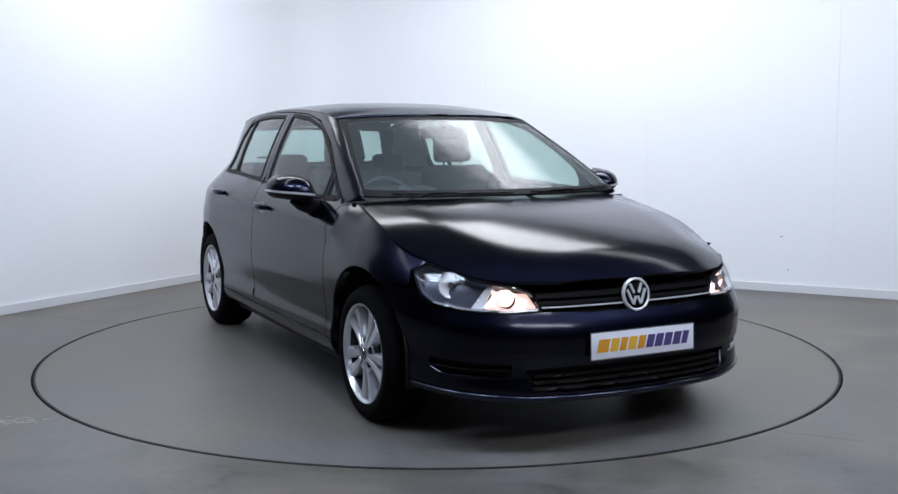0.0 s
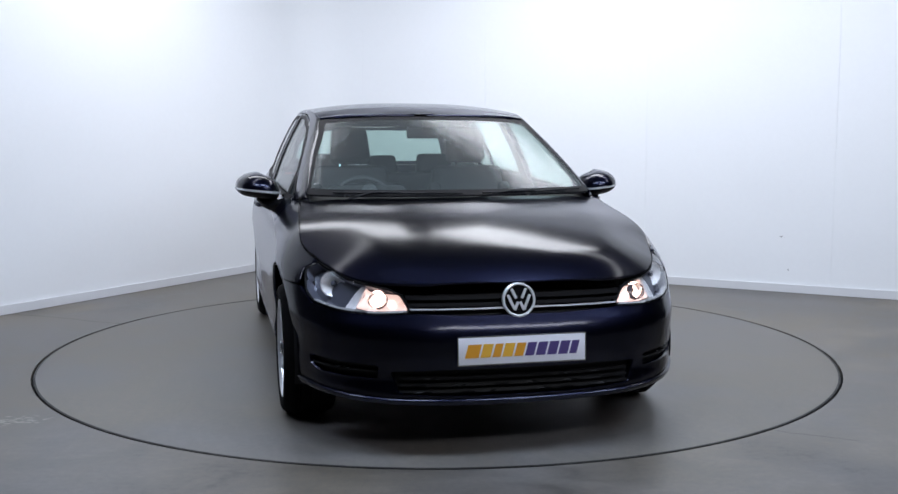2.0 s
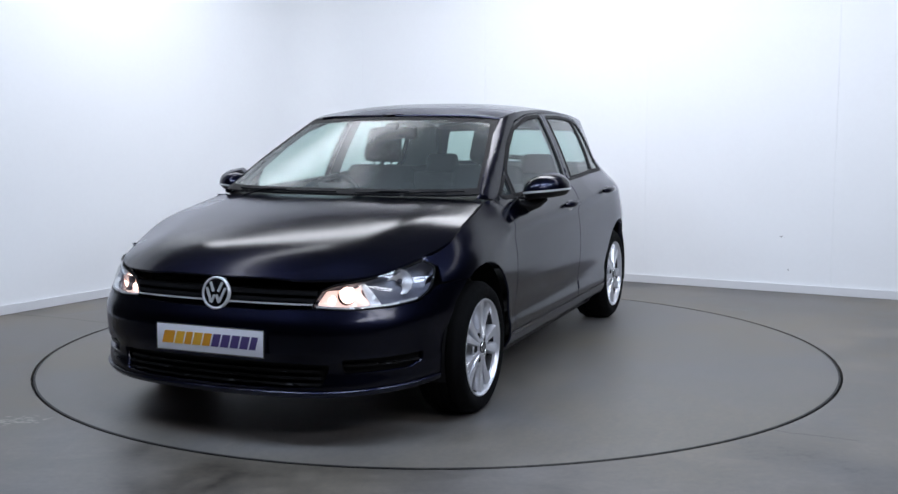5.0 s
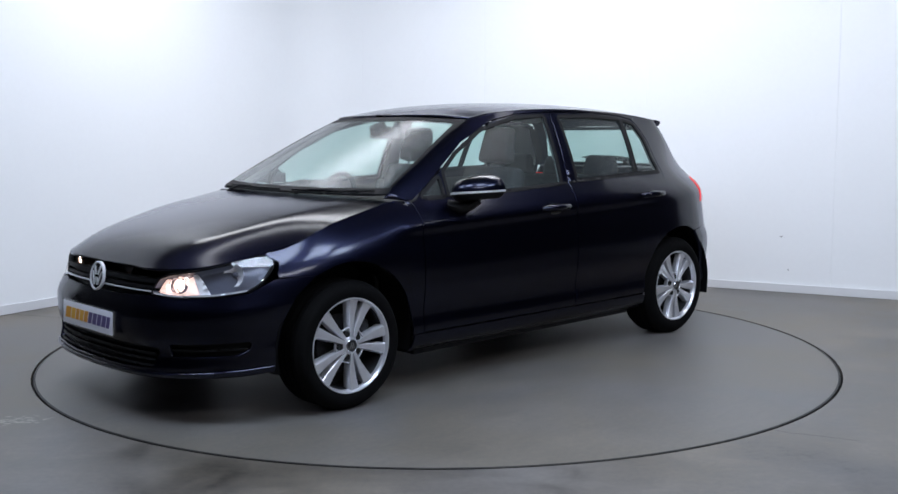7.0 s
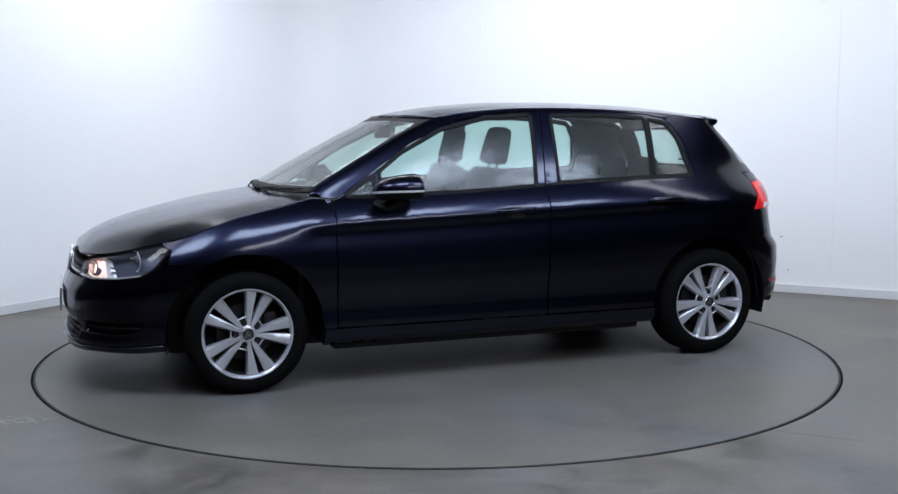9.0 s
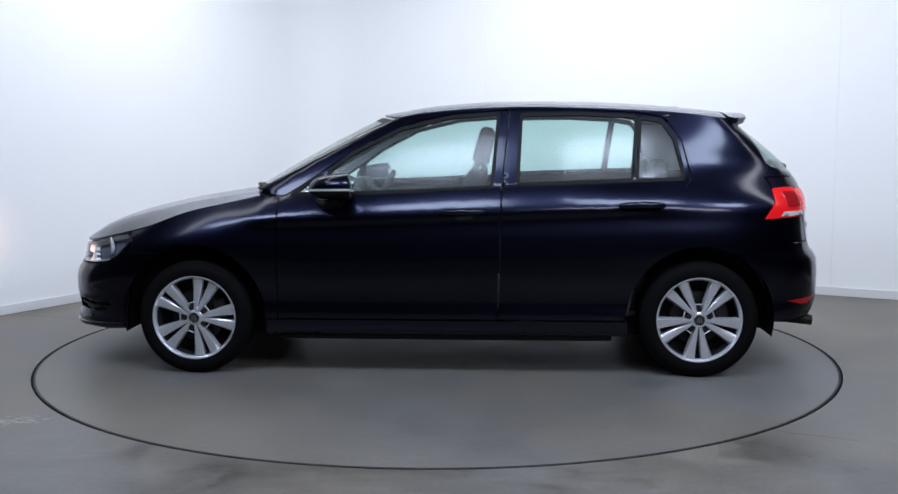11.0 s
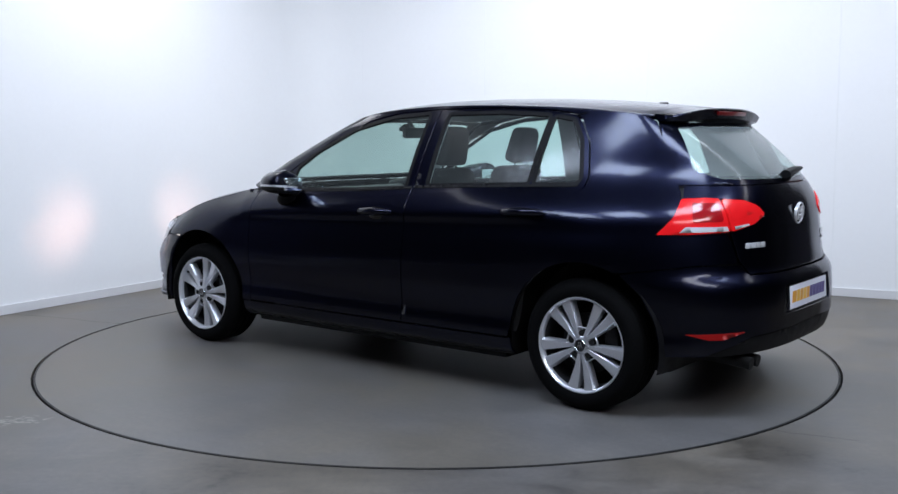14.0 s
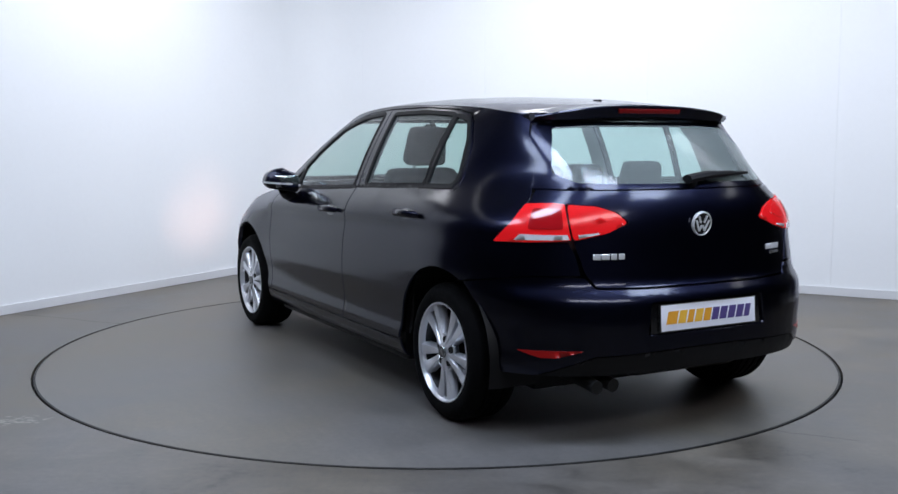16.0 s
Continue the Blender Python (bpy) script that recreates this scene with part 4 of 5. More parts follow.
def rod(points, r, m=None, seg=8, flat=1.0):
    """A bar through the points, round or flattened."""
    bm = bmesh.new()
    p = [Vector(q) for q in points]
    rings = []
    for i, q in enumerate(p):
        d = (p[min(i + 1, len(p) - 1)] - p[max(i - 1, 0)]).normalized()
        s1 = d.cross(Vector((0, 0, 1)))
        s1 = s1.normalized() if s1.length > .05 else Vector((1, 0, 0))
        s2 = d.cross(s1).normalized()
        rr = r[i] if isinstance(r, (list, tuple)) else r
        rings.append([bm.verts.new(q + s1 * rr * math.cos(6.2832 * k / seg) + s2 * rr * flat * math.sin(6.2832 * k / seg)) for k in range(seg)])
    for a, b in zip(rings, rings[1:]):
        for k in range(seg):
            bm.faces.new((a[k], a[(k + 1) % seg], b[(k + 1) % seg], b[k]))
    bm.faces.new(rings[0][::-1])
    bm.faces.new(rings[-1])
    return bm


def on_screen(y, z, up=.012):
    loc, n = by_screen(y, z)
    return loc + n * up


wiper = part("wiper", rod([on_screen(-.60, .976, .005), on_screen(-.3, .972, .005), on_screen(.02, .972, .005)], .0045), BLACK_PLASTIC, car, "black windscreen wiper")
part("wiper_arm", rod([(1.07, -.55, .945), on_screen(-.42, .974, .009), on_screen(-.28, .974, .009)], .005), BLACK_PLASTIC, wiper)
wiper = part("wiper", rod([on_screen(.12, .972, .005), on_screen(.4, .973, .005), on_screen(.66, .982, .005)], .0045), BLACK_PLASTIC, car, "black windscreen wiper")
part("wiper_arm", rod([(1.08, .10, .948), on_screen(.25, .974, .009), on_screen(.40, .975, .009)], .005), BLACK_PLASTIC, wiper)


def on_back(y, z, up=.015):
    loc, n = by_back(y, z)
    return loc + n * up


wiper = part("rear_wiper", rod([on_back(.03, 1.058, .022), on_back(-.08, 1.068, .028), on_back(-.22, 1.076, .022), on_back(-.36, 1.080, .016)], [.027, .025, .017, .008], flat=.75), BLACK_PLASTIC, tailgate, "black rear wiper")
part("wiper_pivot", ball(.026, Matrix.Translation(on_back(0, 1.055, .009))), BLACK_PLASTIC, wiper)


# roof spoiler with its brake light
def spoiler():
    """A wing: upper skin carried on from the roof, blunt tail, hollow below."""
    bm = bmesh.new()
    n = 41
    rows = []
    for k in range(n):
        y = -.543 + 1.086 * k / (n - 1)
        e = abs(y) / .543
        tail = -1.648 + .055 * e ** 3 + .035 * max(0, e - .85) / .15
        c = roof_z(-1.50, 0)
        z0 = c - .85 * (c - roof_z(-1.50, min(abs(y), .533))) - .002
        z1 = z0 - .014 - .006 * e ** 2
        rows.append([bm.verts.new(q) for q in ((-1.512, y, z0), (-1.56, y, z0 - .008), (tail, y, z1 + .006), (tail - .004, y, z1), (tail + .010, y, z1 - .044 + .030 * e ** 4), (tail + .03, y, z1 - .052 + .034 * e ** 4), (-1.55, y, z0 - .078 + .012 * e ** 4), (-1.512, y, z0 - .02))])
    for a, b in zip(rows, rows[1:]):
        for i in range(8):
            bm.faces.new((a[i], a[(i + 1) % 8], b[(i + 1) % 8], b[i]))
    bm.faces.new(rows[0])
    bm.faces.new(rows[-1][::-1])
    bmesh.ops.recalc_face_normals(bm, faces=bm.faces)
    return bm


wing = part("roof_spoiler", spoiler(), PAINT, car)
z_tail = roof_z(-1.50, 0) - .018
part("brake_light", rbox((.012, .34, .020), pose(-1.654, 0, z_tail - .018, 0, -14, 0), .004, 2), BRAKE_RED, wing, "dark red high brake light")
part("aerial", rbox((.05, .02, .016), pose(-1.30, .02, roof_z(-1.30, 0) - .002), .006, 2), BLACK_PLASTIC, car, "short black roof aerial foot")

# door handles, mirrors
for sg in (1, -1):
    for door, x0, z in ((f_doors, -.100, .861), (r_doors, -1.010, .898)):
        d = door[0 if sg > 0 else 1]
        q, n = by_side(x0, z)
        y = q.y * sg
        bm = rod([(x0 + .112, y + sg * .004, z - .002), (x0 + .085, y + sg * .022, z), (x0, y + sg * .030, z + .004), (x0 - .085, y + sg * .024, z + .003), (x0 - .112, y + sg * .004, z + .001)], [.012, .018, .020, .018, .012], flat=.95, seg=10)
        h = part("handle", bm, PAINT, d, "body-coloured pull handle")
        cup = ball(.5, Matrix.Translation((x0, y - sg * .001, z - .008)) @ Matrix.Diagonal((.15, .008, .062, 1)), 20)
        part("handle_cup", cup, GLOSS_BLACK, d, "dark recess behind the handle")


def mirror_shell(lo, hi, sg, grow=0.0):
    """The mirror's housing between two heights (parts of its full height), as a rounded hull."""
    bm = bmesh.new()
    nu, nv = 28, 12
    rows = []
    for j in range(nv + 1):
        v = lo + (hi - lo) * j / nv
        zz = .932 + .121 * v
        u = (v - .36) / .64 if v > .36 else (.36 - v) / .46
        k = math.sqrt(max(0, 1 - abs(u) ** 2.3))
        ring = []
        for i in range(nu):
            a = 6.2832 * i / nu
            ca, sa = math.cos(a), math.sin(a)
            wx = .175 if ca > 0 else .052
            out = sa > 0
            wy = .140 if out else .085
            e = 2.2
            rr = (abs(ca) ** e + abs(sa) ** e) ** (-1 / e)
            ring.append(bm.verts.new((.520 + (wx + grow) * rr * ca * (.25 + .75 * k) - .035 * (sa > 0) * sa * sa, sg * (.905 + (wy + grow) * rr * sa * (.22 + .78 * k)), zz + .012 * sa)))
        rows.append(ring)
    for a, b in zip(rows, rows[1:]):
        for i in range(nu):
            bm.faces.new((a[i], a[(i + 1) % nu], b[(i + 1) % nu], b[i]))
    bm.faces.new(rows[0])
    bm.faces.new(rows[-1])
    bmesh.ops.recalc_face_normals(bm, faces=bm.faces)
    return bm


for sg in (1, -1):
    mir = part("door_mirror", mirror_shell(.36, 1.0, sg), PAINT, car, "door mirror with a silver line and black foot")
    part("indicator_line", mirror_shell(.27, .36, sg, .003), BADGE, mir, "thin silver line")
    part("mirror_foot", mirror_shell(0, .27, sg, -.002), BLACK_PLASTIC, mir, "black lower housing")
    bm = rod([(.53, sg * .915, .935), (.56, sg * .88, .908), (.60, sg * .845, .892), (.65, sg * .805, .910)], [.040, .050, .052, .040], flat=.62, seg=14)
    part("mirror_arm", bm, BLACK_PLASTIC, mir, "black mirror arm")
    bm = rbox((.012, .140, .070), pose(.472, sg * .918, .986), .005, 2)
    part("mirror_glass", bm, MIRROR, mir, "mirror glass")

# ---- wheels ----
def spoke(hand):
    """One blade from hub to rim, along +z, its face to +y: a flat face that widens to the rim, bevelled on its open side."""
    bm = bmesh.new()
    rows = []
    for k in range(9):
        t = k / 8
        r = .040 + (.209 - .040) * t
        w = .0095 + .0205 * t
        y = .004 - .009 * math.sin(t * 2.6)
        rows.append([bm.verts.new(q) for q in ((-w, y - .040, r), (-w, y - .012, r), (-w * .62, y + .001, r), (w * .72, y + .001, r), (w * .96, y - .003, r), (w, y - .010, r), (w, y - .040, r))])
    for a, b in zip(rows, rows[1:]):
        for i in range(6):
            bm.faces.new((a[i], a[i + 1], b[i + 1], b[i]))
    bm.faces.new(rows[0])
    bm.faces.new(rows[-1])
    for v in bm.verts:
        v.co.x *= hand
    bmesh.ops.recalc_face_normals(bm, faces=bm.faces)
    return bm



def wheel(at, sg, turn, r_tyre):
    """A wheel whose outer face looks along +y before it is turned."""
    w = part("wheel", lathe([(.206, -.016), (.208, -.002), (.213, .007), (.219, .010), (.222, .004), (.221, -.012), (.206, -.03), (.205, -.19), (.222, -.195)]), ALLOY, car, "silver ten-spoke alloy wheel with a black tyre")
    prof = [(.217, .006), (.226, .012), (.245, .017), (.264, .017), (.278, .011), (r_tyre - .014, -.002), (r_tyre - .006, -.014)]
    for k in range(4):
        y = -.030 - .042 * k
        prof += [(r_tyre - .002, y + .012), (r_tyre, y), (r_tyre, y - .018), (r_tyre - .0075, y - .020), (r_tyre - .0075, y - .026)]
    prof += [(r_tyre - .014, -.200), (.270, -.212), (.225, -.20)]
    part("tyre", lathe(prof), RUBBER, w, "black rubber tyre")
    part("rim_lip", lathe([(.212, .006), (.216, .012), (.2205, .0125), (.222, .008)]), ALLOY, w)
    blades = {}
    for k in range(5):
        for d in (-12.6, 12.6):
            if d not in blades:
                o = part("spoke", spoke(1 if d < 0 else -1), ALLOY, w)
                blades[d] = o.data
            else:
                o = new("spoke", blades[d])
                o.parent = w
            o.matrix_basis = pose(0, 0, 0, 0, 72 * k + d + turn, 0)
        # thin web that closes the ring of bolts
        o = part("bolt_web", rbox((.044, .012, .006), pose(0, -.010, .080), .002, 1), ALLOY, w)
        o.matrix_basis = pose(0, 0, 0, 0, 72 * k + 36 + turn, 0)
    part("hub", lathe([(.0, .004), (.030, .004), (.046, -.004), (.060, -.018), (.062, -.045), (.050, -.05)], 40), ALLOY, w)
    part("centre_cap", tube(.0275, .008, pose(0, .0075, 0, 90), .0265), DARK_METAL, w, "dark grey centre cap")
    part("cap_ring", lathe([(.0245, .010), (.027, .0135), (.0295, .010)], 32), SATIN, w)
    for k, (x, z, a) in enumerate(((-.006, .008, 20), (.006, .008, -20), (-.010, -.006, 24), (0, -.005, 0), (.010, -.006, -24))):
        b = bmesh.new()
        box(b, (.0035, .003, .016), pose(x, .012, z, 0, a, 0))
        part("cap_mark", b, SATIN, w)
    for k in range(5):
        a = radians(72 * k + 36 + turn)
        part("bolt_hole", tube(.0155, .02, pose(.054 * math.sin(a), -.012, .054 * math.cos(a), 90), seg=16), PIT, w)
    part("brake_disc", lathe([(.06, -.075), (.138, -.075), (.140, -.085), (.06, -.088)], 40), DARK_METAL, w, "dull steel brake disc")
    b = rbox((.07, .06, .13), pose(-.125, -.08, .03, 0, 10, 0), .015)
    part("caliper", b, DARK_METAL, w)
    # dark sleeve laid over the alloy, painting the shade inside the rim
    part("rim_shade_sleeve", lathe([(.150, -.13), (.195, -.125), (.199, -.10), (.200, -.03), (.206, -.016)]), DARK_METAL, w, "dark sleeve standing in for shade inside the rim")
    # black disc added behind the spokes in place of deep shade
    part("wheel_shade_disc", lathe([(.0, -.115), (.17, -.115), (.204, -.11)], 40), PIT, w)
    w.matrix_basis = Matrix.Translation(at) @ (pose(0, 0, 0) if sg > 0 else pose(0, 0, 0, 0, 0, 180))
    return w


for sx in (1, -1):
    for sg in (1, -1):
        wheel((sx * AX, sg * (.868 if sx > 0 else .852), (.300 if sx > 0 else .306) - .002), sg, {(1, 1): 54, (-1, 1): 36, (1, -1): 40, (-1, -1): 36}[(sx, sg)], .300 if sx > 0 else .306)
        # wheel housing
        bm = bmesh.new()
        n = 20
        prof = [(.385, .848), (.392, .80), (.392, .60), (.0, .60)]
        rows = [[bm.verts.new((sx * AX + r * math.cos(radians(-14 + 208 * k / n)), sg * y, .31 + r * math.sin(radians(-14 + 208 * k / n)))) for k in range(n + 1)] for r, y in prof]
        for a, b in zip(rows, rows[1:]):
            for k in range(n):
                bm.faces.new((a[k], a[k + 1], b[k + 1], b[k]))
        part("wheel_housing", bm, BLACK_PLASTIC, car, "black wheel-arch lining")

# underside
bm = rbox((3.3, 1.16, .14), pose(.02, 0, .235), .02, 2)
part("underbody", bm, BLACK_PLASTIC, car, "black underbody")
bm = rbox((1.76, 1.62, .08), pose(0, 0, .215), .02, 2)
part("underbody", bm, BLACK_PLASTIC, car)
bm = rbox((.50, .95, .05), pose(1.76, 0, .245), .02, 2)
part("underbody", bm, BLACK_PLASTIC, car)
bm = rbox((.40, 1.0, .08), pose(-1.76, 0, .335), .03, 2)
part("underbody", bm, BLACK_PLASTIC, car)
part("exhaust", rod([(-1.55, .50, .27), (-1.85, .52, .265), (-1.99, .52, .25)], .028, seg=14), BLACK_STEEL, car, "dark steel exhaust pipe")
part("exhaust", rod([(-1.55, .43, .27), (-1.85, .44, .265), (-1.99, .44, .25)], .028, seg=14), BLACK_STEEL, car, "dark steel exhaust pipe")
bm = rbox((.25, .62, .15), pose(-1.70, -.1, .29), .05, 3)
part("silencer", bm, DARK_METAL, car)
bm = bmesh.new()
bmesh.ops.create_grid(bm, x_segments=1, y_segments=1, size=.5, matrix=pose(1.43, 0, .60) @ Matrix.Diagonal((.76, 1.1, 1, 1)))
part("engine_cover", bm, BLACK_PLASTIC, car)


# ---- plates and badges ----
def plate(name, m, label):
    p = part(name, rbox((.008, .520, .111), m, .003, 2), PLATE, car, label)
    f = bmesh.new()
    for y, z, sy, sz in ((0, .0545, .522, .004), (0, -.0545, .522, .004), (.2595, 0, .004, .113), (-.2595, 0, .004, .113)):
        box(f, (.010, sy, sz), m @ pose(-.001, y, z))
    part("plate_frame", f, SATIN, p)
    x = -.236
    for k in range(10):
        w = (.062, .048, .040, .048, .044, .044, .046, .046, .046, .038)[k]
        b = bmesh.new()
        vs = []
        for dx in (0, .0012):
            vs.append([b.verts.new(m @ Vector((.0042 + dx, x + dy + .014 * (dz > 0), dz))) for dy, dz in ((.003, -.026), (w - .005, -.026), (w - .005, .026), (.003, .026))])
        b.faces.new(vs[1])
        for i in range(4):
            b.faces.new((vs[0][i], vs[0][(i + 1) % 4], vs[1][(i + 1) % 4], vs[1][i]))
        part("print_bar", b, (ORANGE, AMBER, ORANGE, AMBER, ORANGE, PURPLE, PURPLE, PURPLE, PURPLE, PURPLE)[k], p)
        x += w
    return p


plate("front_plate", pose(2.164, 0, .424, 0, -2, 0), "white plate with orange and purple print")
plate("rear_plate", pose(-2.056, 0, .517, 0, -4, 180), "white plate with orange and purple print")
# dark recess behind the rear plate
bm = rbox((.012, .60, .135), pose(-2.040, 0, .517, 0, 4, 0), .004, 2)
part("plate_recess", bm, GLOSS_BLACK, rear_bumper)


def emblem(name, m, r):
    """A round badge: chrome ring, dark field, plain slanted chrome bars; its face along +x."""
    turn = m @ pose(0, 0, 0, 0, 0, -90)
    b = tube(r * .97, .012, m @ pose(-.004, 0, 0, 0, 90, 0), seg=40)
    e = part(name, b, GLOSS_BLACK, car, "round chrome and black badge")
    ringb = lathe([(r * .84, -.002), (r * .86, .006), (r * .93, .008), (r, .004), (r * 1.0, -.006)], 48)
    bmesh.ops.transform(ringb, matrix=m @ pose(0, 0, 0, 0, 0, -90), verts=ringb.verts)
    part("badge_ring", ringb, BADGE, e)
    for y, z, a, ln in ((-.30, .36, 24, .62), (.30, .36, -24, .62), (-.47, -.14, 24, .95), (.47, -.14, -24, .95), (-.17, -.36, -24, .52), (.17, -.36, 24, .52)):
        bb = bmesh.new()
        box(bb, (.006, r * .15, r * ln), m @ pose(.004, y * r, z * r, a, 0, 0))
        part("badge_bar", bb, BADGE, e)
    return e


emblem("front_badge", pose(2.110, 0, .610, 0, -10, 0), .068)
emblem("rear_badge", pose(-2.000, 0, .888, 0, 6, 180), .052)


def badge_blocks(name, y0, z, widths, h, m_, label, gap=.011):
    y = y0
    first = None
    for w in widths:
        q, n = by_rear(math.degrees(math.atan2(abs(y - w / 2), .78)), z)
        q = Vector((q.x, q.y if y - w / 2 > 0 else -q.y, q.z))
        b = rbox((.005, w, h), Matrix.Translation(q + Vector((-.003, 0, 0))) @ pose(0, 0, 0, 0, 0, (-20 if y > 0 else 17)), .0015, 1)
        o = part(name, b, m_, first or tailgate, label if first is None else "")
        first = first or o
        y -= w + gap
    return first


badge_blocks("name_badge", .540, .770, (.032, .034, .026, .026), .024, BADGE, "row of plain chrome badge blocks")
badge_blocks("engine_badge", -.395, .770, (.010, .008, .012, .006, .026, .030, .010), .024, BADGE, "small chrome badge blocks", .003)
badge_blocks("engine_badge", -.430, .744, (.075,), .012, SATIN, "small silver badge bar")


# ---- cabin ----
def seat(at):
    x, y, z = at
    s_ = part("front_seat", rbox((.50, .50, .16), pose(x + .05, y, z + .33, 0, -6, 0), .05, 3), FABRIC, car, "charcoal fabric front seat")
    b = rbox((.13, .50, .62), pose(x - .27, y, z + .68, 0, -20, 0), .05, 3, .86)
    rbox((.10, .09, .50), pose(x - .22, y + .215, z + .64, 0, -20, 0), .04, 3, .9, b)
    rbox((.10, .09, .50), pose(x - .22, y - .215, z + .64, 0, -20, 0), .04, 3, .9, b)
    part("backrest", b, FABRIC, s_)
    part("headrest", rbox((.10, .25, .215), pose(x - .40, y, z + 1.10, 0, -14, 0), .045, 3, .84), FABRIC, s_)
    for d in (-.06, .06):
        part("headrest_post", rod([(x - .36, y + d, z + .94), (x - .395, y + d, z + 1.03)], .007), CHROME, s_)
    return s_


for sg in (1, -1):
    seat((.20, sg * .355, .095))
rear = part("rear_seat", rbox((.50, 1.24, .18), pose(-.78, 0, .40, 0, -6, 0), .05, 3), FABRIC, car, "charcoal fabric rear bench")
part("backrest", rbox((.14, 1.26, .60), pose(-1.08, 0, .70, 0, -18, 0), .05, 3, .95), FABRIC, rear)
for y, w in ((.36, .25), (-.36, .25), (0, .22)):
    part("headrest", rbox((.09, w, .14), pose(-1.165, y, 1.055 if y else 1.045, 0, -10, 0), .035, 3, .86), FABRIC, rear)
part("parcel_shelf", rbox((.52, 1.16, .025), pose(-1.50, 0, .955), .008, 1), DASH, car, "charcoal parcel shelf")
part("boot_trim", rbox((.10, 1.1, .45), pose(-1.80, 0, .72), .02, 1), DASH, car)

dash_b = rbox((.62, 1.36, .26), pose(.86, 0, .80, 0, 4, 0), .07, 4)
rbox((.20, .42, .10), pose(.63, -.37, .93, 0, 10, 0), .04, 3, 1, dash_b)
dash = part("dashboard", dash_b, DASH, car, "charcoal dashboard")
part("console", rbox((.9, .22, .34), pose(.20, 0, .50), .04, 2), DASH, dash)
part("centre_screen", rbox((.02, .17, .11), pose(.535, 0, .86, 0, 12, 0), .006, 1), GLOSS_BLACK, dash)


def steering_wheel():
    m = pose(.46, -.37, .86, 0, -24, 0)
    n, k = 40, 10
    bm = bmesh.new()
    rows = [[bm.verts.new(m @ Vector((.015 * math.sin(6.2832 * j / k), (.178 + .015 * math.cos(6.2832 * j / k)) * math.cos(6.2832 * i / n), (.178 + .015 * math.cos(6.2832 * j / k)) * math.sin(6.2832 * i / n)))) for j in range(k)] for i in range(n)]
    for i in range(n):
        a, b = rows[i], rows[(i + 1) % n]
        for j in range(k):
            bm.faces.new((a[j], a[(j + 1) % k], b[(j + 1) % k], b[j]))
    w = part("steering_wheel", bm, DASH, car, "charcoal leather steering wheel")
    part("hub_pad", rbox((.05, .13, .10), m, .02, 2), DASH, w)
    for a in (0, 180, 270):
        part("wheel_spoke", rbox((.015, .11, .035), m @ pose(0, .11 * math.cos(radians(a)), .11 * math.sin(radians(a)), a, 0, 0), .005, 1), SATIN, w)
    part("column", rod([m @ Vector((.02, 0, 0)), m @ Vector((.25, 0, 0))], .045, seg=12), DASH, w)


steering_wheel()
rvm = part("rear_view_mirror", rbox((.035, .23, .065), pose(.36, .0, 1.268, 0, -6, 8), .015, 3), BLACK_PLASTIC, car, "black rear-view mirror")
part("mirror_stem", rod([(.37, 0, 1.295), (.40, 0, 1.335)], .014), BLACK_PLASTIC, rvm)
part("sensor_box", rbox((.06, .07, .024), pose(.43, 0, 1.300, 0, 30, 0), .008, 2), BLACK_PLASTIC, rvm)
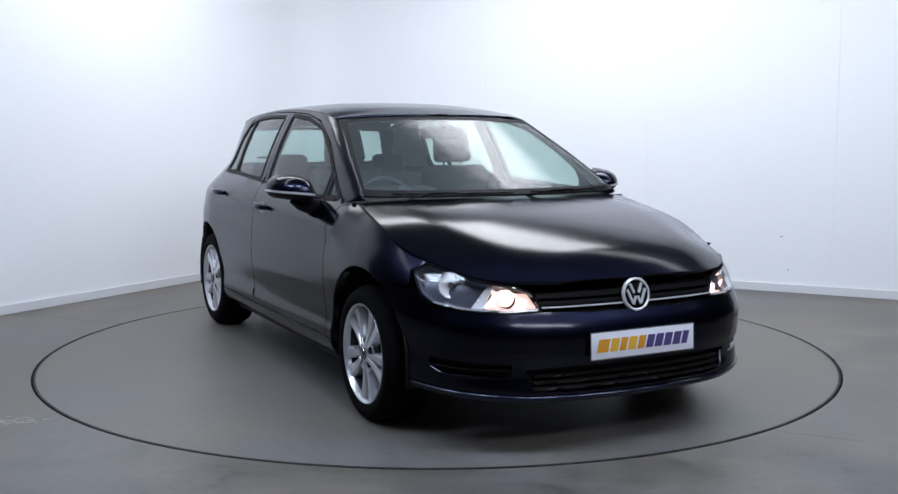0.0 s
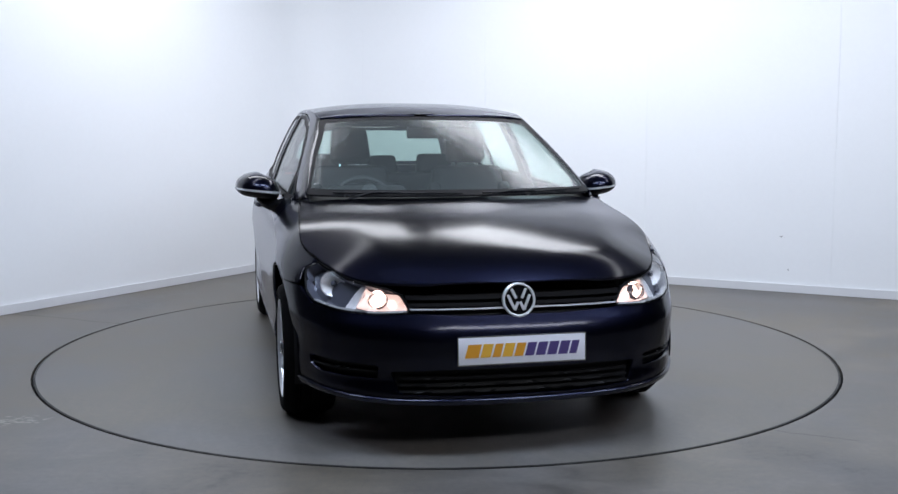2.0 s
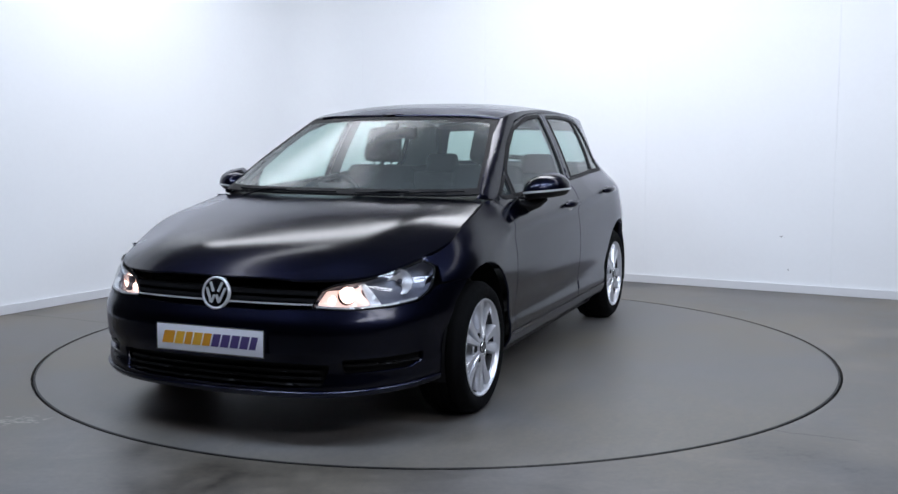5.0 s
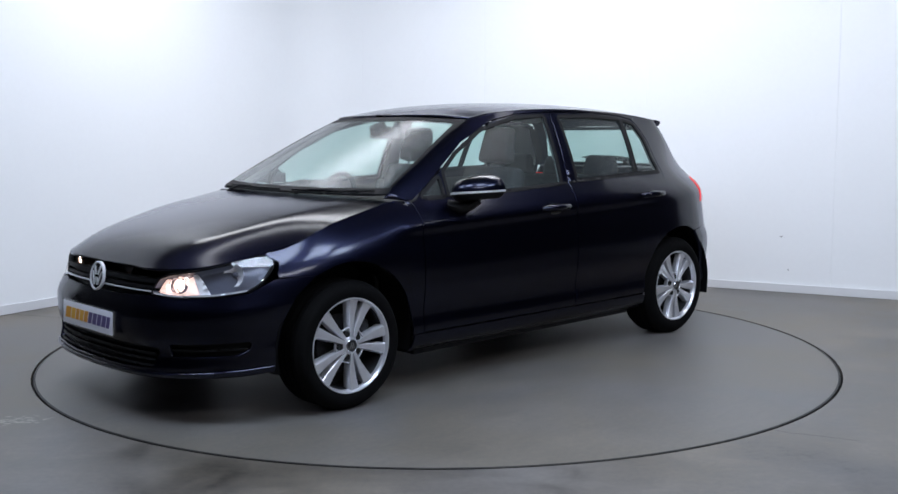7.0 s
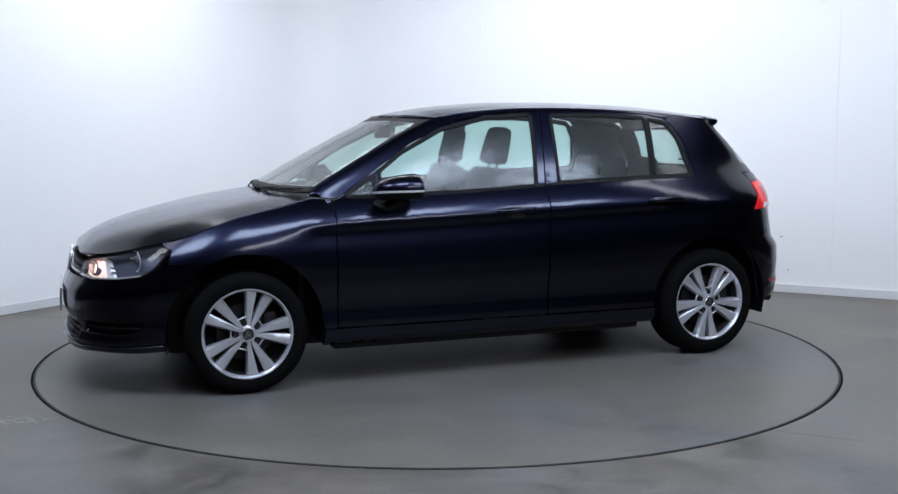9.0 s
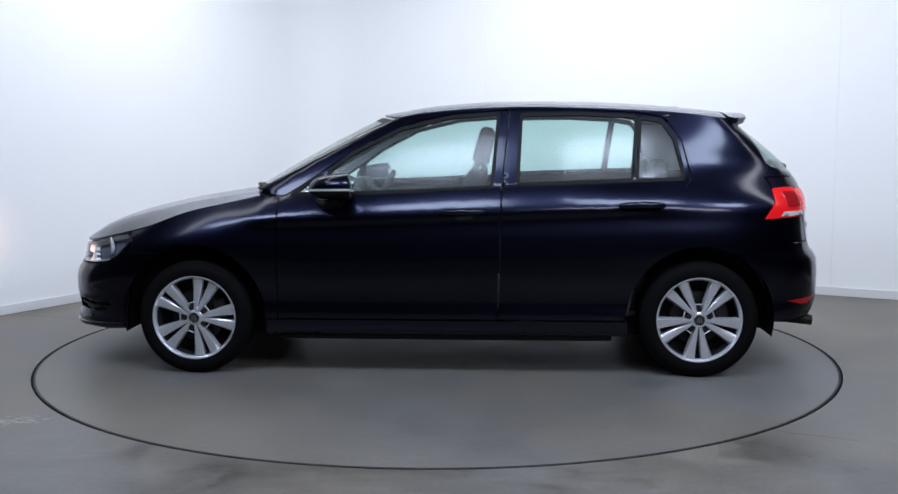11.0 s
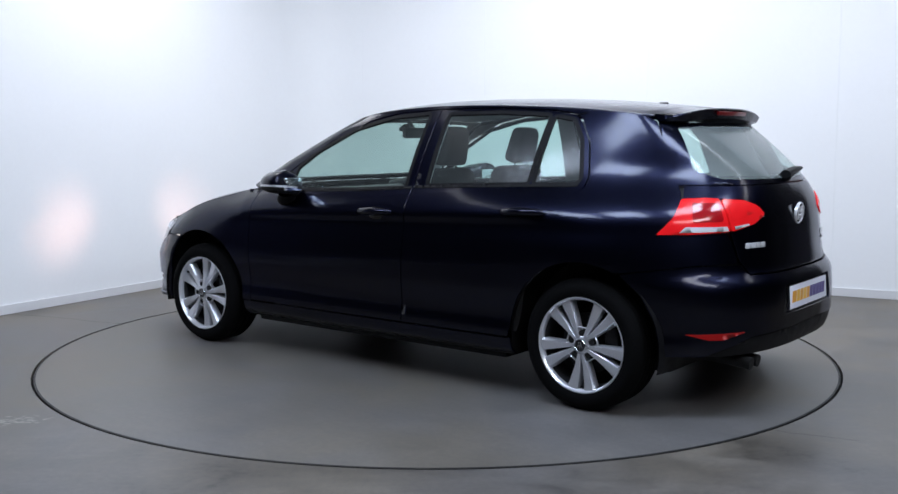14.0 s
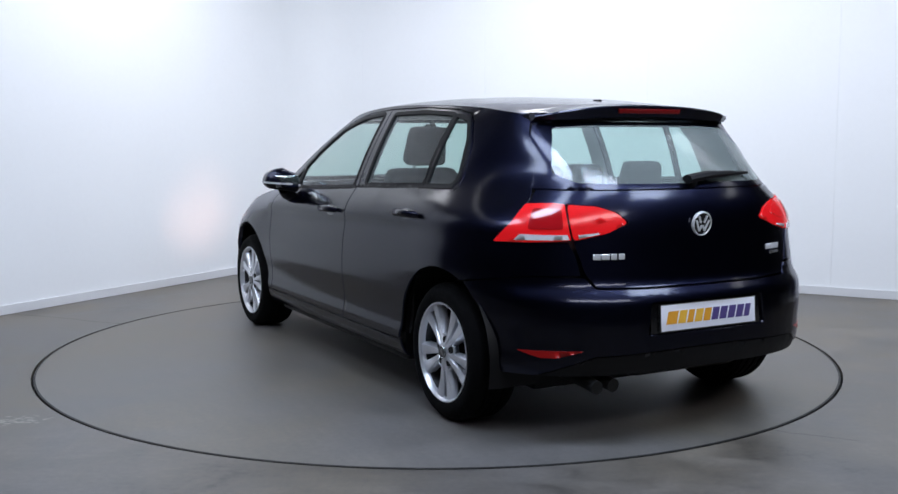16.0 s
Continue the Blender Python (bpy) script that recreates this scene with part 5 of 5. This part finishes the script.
# trim inside the doors, pillars and roof
pair("door_card", [(.84, .32), (.84, .93), (.2, .955), (-.27, .975), (-.27, .32)], by_side, DASH, "charcoal door lining", f_doors, step=.06, lift=-.055, depth=0)
pair("door_card", [(-.29, .32), (-.29, .975), (-.9, .998), (-1.22, 1.015), (-1.05, .72), (-.95, .32)], by_side, DASH, "charcoal door lining", r_doors, step=.06, lift=-.055, depth=0)
pair("pillar_trim", [(-.245, .98), (-.285, 1.37), (-.395, 1.37), (-.375, .995)], by_side, LINING, "pale grey pillar trim", step=.04, lift=-.03, depth=0)
pair("pillar_trim", [(.93, .965), (.60, 1.15), (.29, 1.335), (.15, 1.345), (.42, 1.222), (.62, 1.09), (.80, .965)], by_side, LINING, "pale grey pillar trim", step=.04, lift=-.025, depth=0)
pair("pillar_trim", [(-1.25, 1.04), (-1.215, 1.235), (-1.15, 1.335), (-1.38, 1.335), (-1.49, 1.315), (-1.64, 1.05)], by_side, LINING, "pale grey pillar trim", step=.04, lift=-.03, depth=0)
pair("boot_lining", [(-1.26, 1.01), (-1.12, .80), (-1.0, .70), (-1.75, .70), (-1.66, 1.02)], by_side, DASH, "charcoal boot lining", step=.05, lift=-.05, depth=0)
pair("boot_lining", [(24, .80), (24, .985), (50, .995), (62, .97), (64, .80)], by_rear, DASH, "charcoal boot lining", step=.05, lift=-.035, depth=0, ax=FA)
head_half = [(.34, 0), (.33, .3), (.28, .48), (.1, .545), (-.3, .555), (-.9, .545), (-1.3, .52), (-1.46, .46), (-1.48, 0)]
part("headlining", lay(head_half + [(x, -y) for x, y in reversed(head_half) if y > 1e-6], by_roof, step=.06, lift=-.03, depth=0), LINING, car, "pale grey roof lining")
part("cabin_floor", rbox((2.4, 1.4, .03), pose(-.35, 0, .31), .005, 1), DASH, car)
part("bulkhead", rbox((.03, 1.40, .55), pose(1.02, 0, .64), .005, 1), DASH, car)

TURN = [(0, -63.12), (.5, -64.35), (1, -67.2), (1.5, -71.7), (2, -77.45), (3, -89.3), (4, -101.1), (6.5, -130.8), (9, -160.2), (11.5, -189.0), (14, -218.1), (16, -241.7)]


def on_table(a):
    return pose(0, 0, 0, 0, 0, a) @ pose(-.072, -.130, 0)


def motions():
    walk(car, [(t, on_table(a)) for t, a in TURN])
    walk(table_top, [(t, pose(0, 0, 0, 0, 0, a)) for t, a in TURN])


motions()
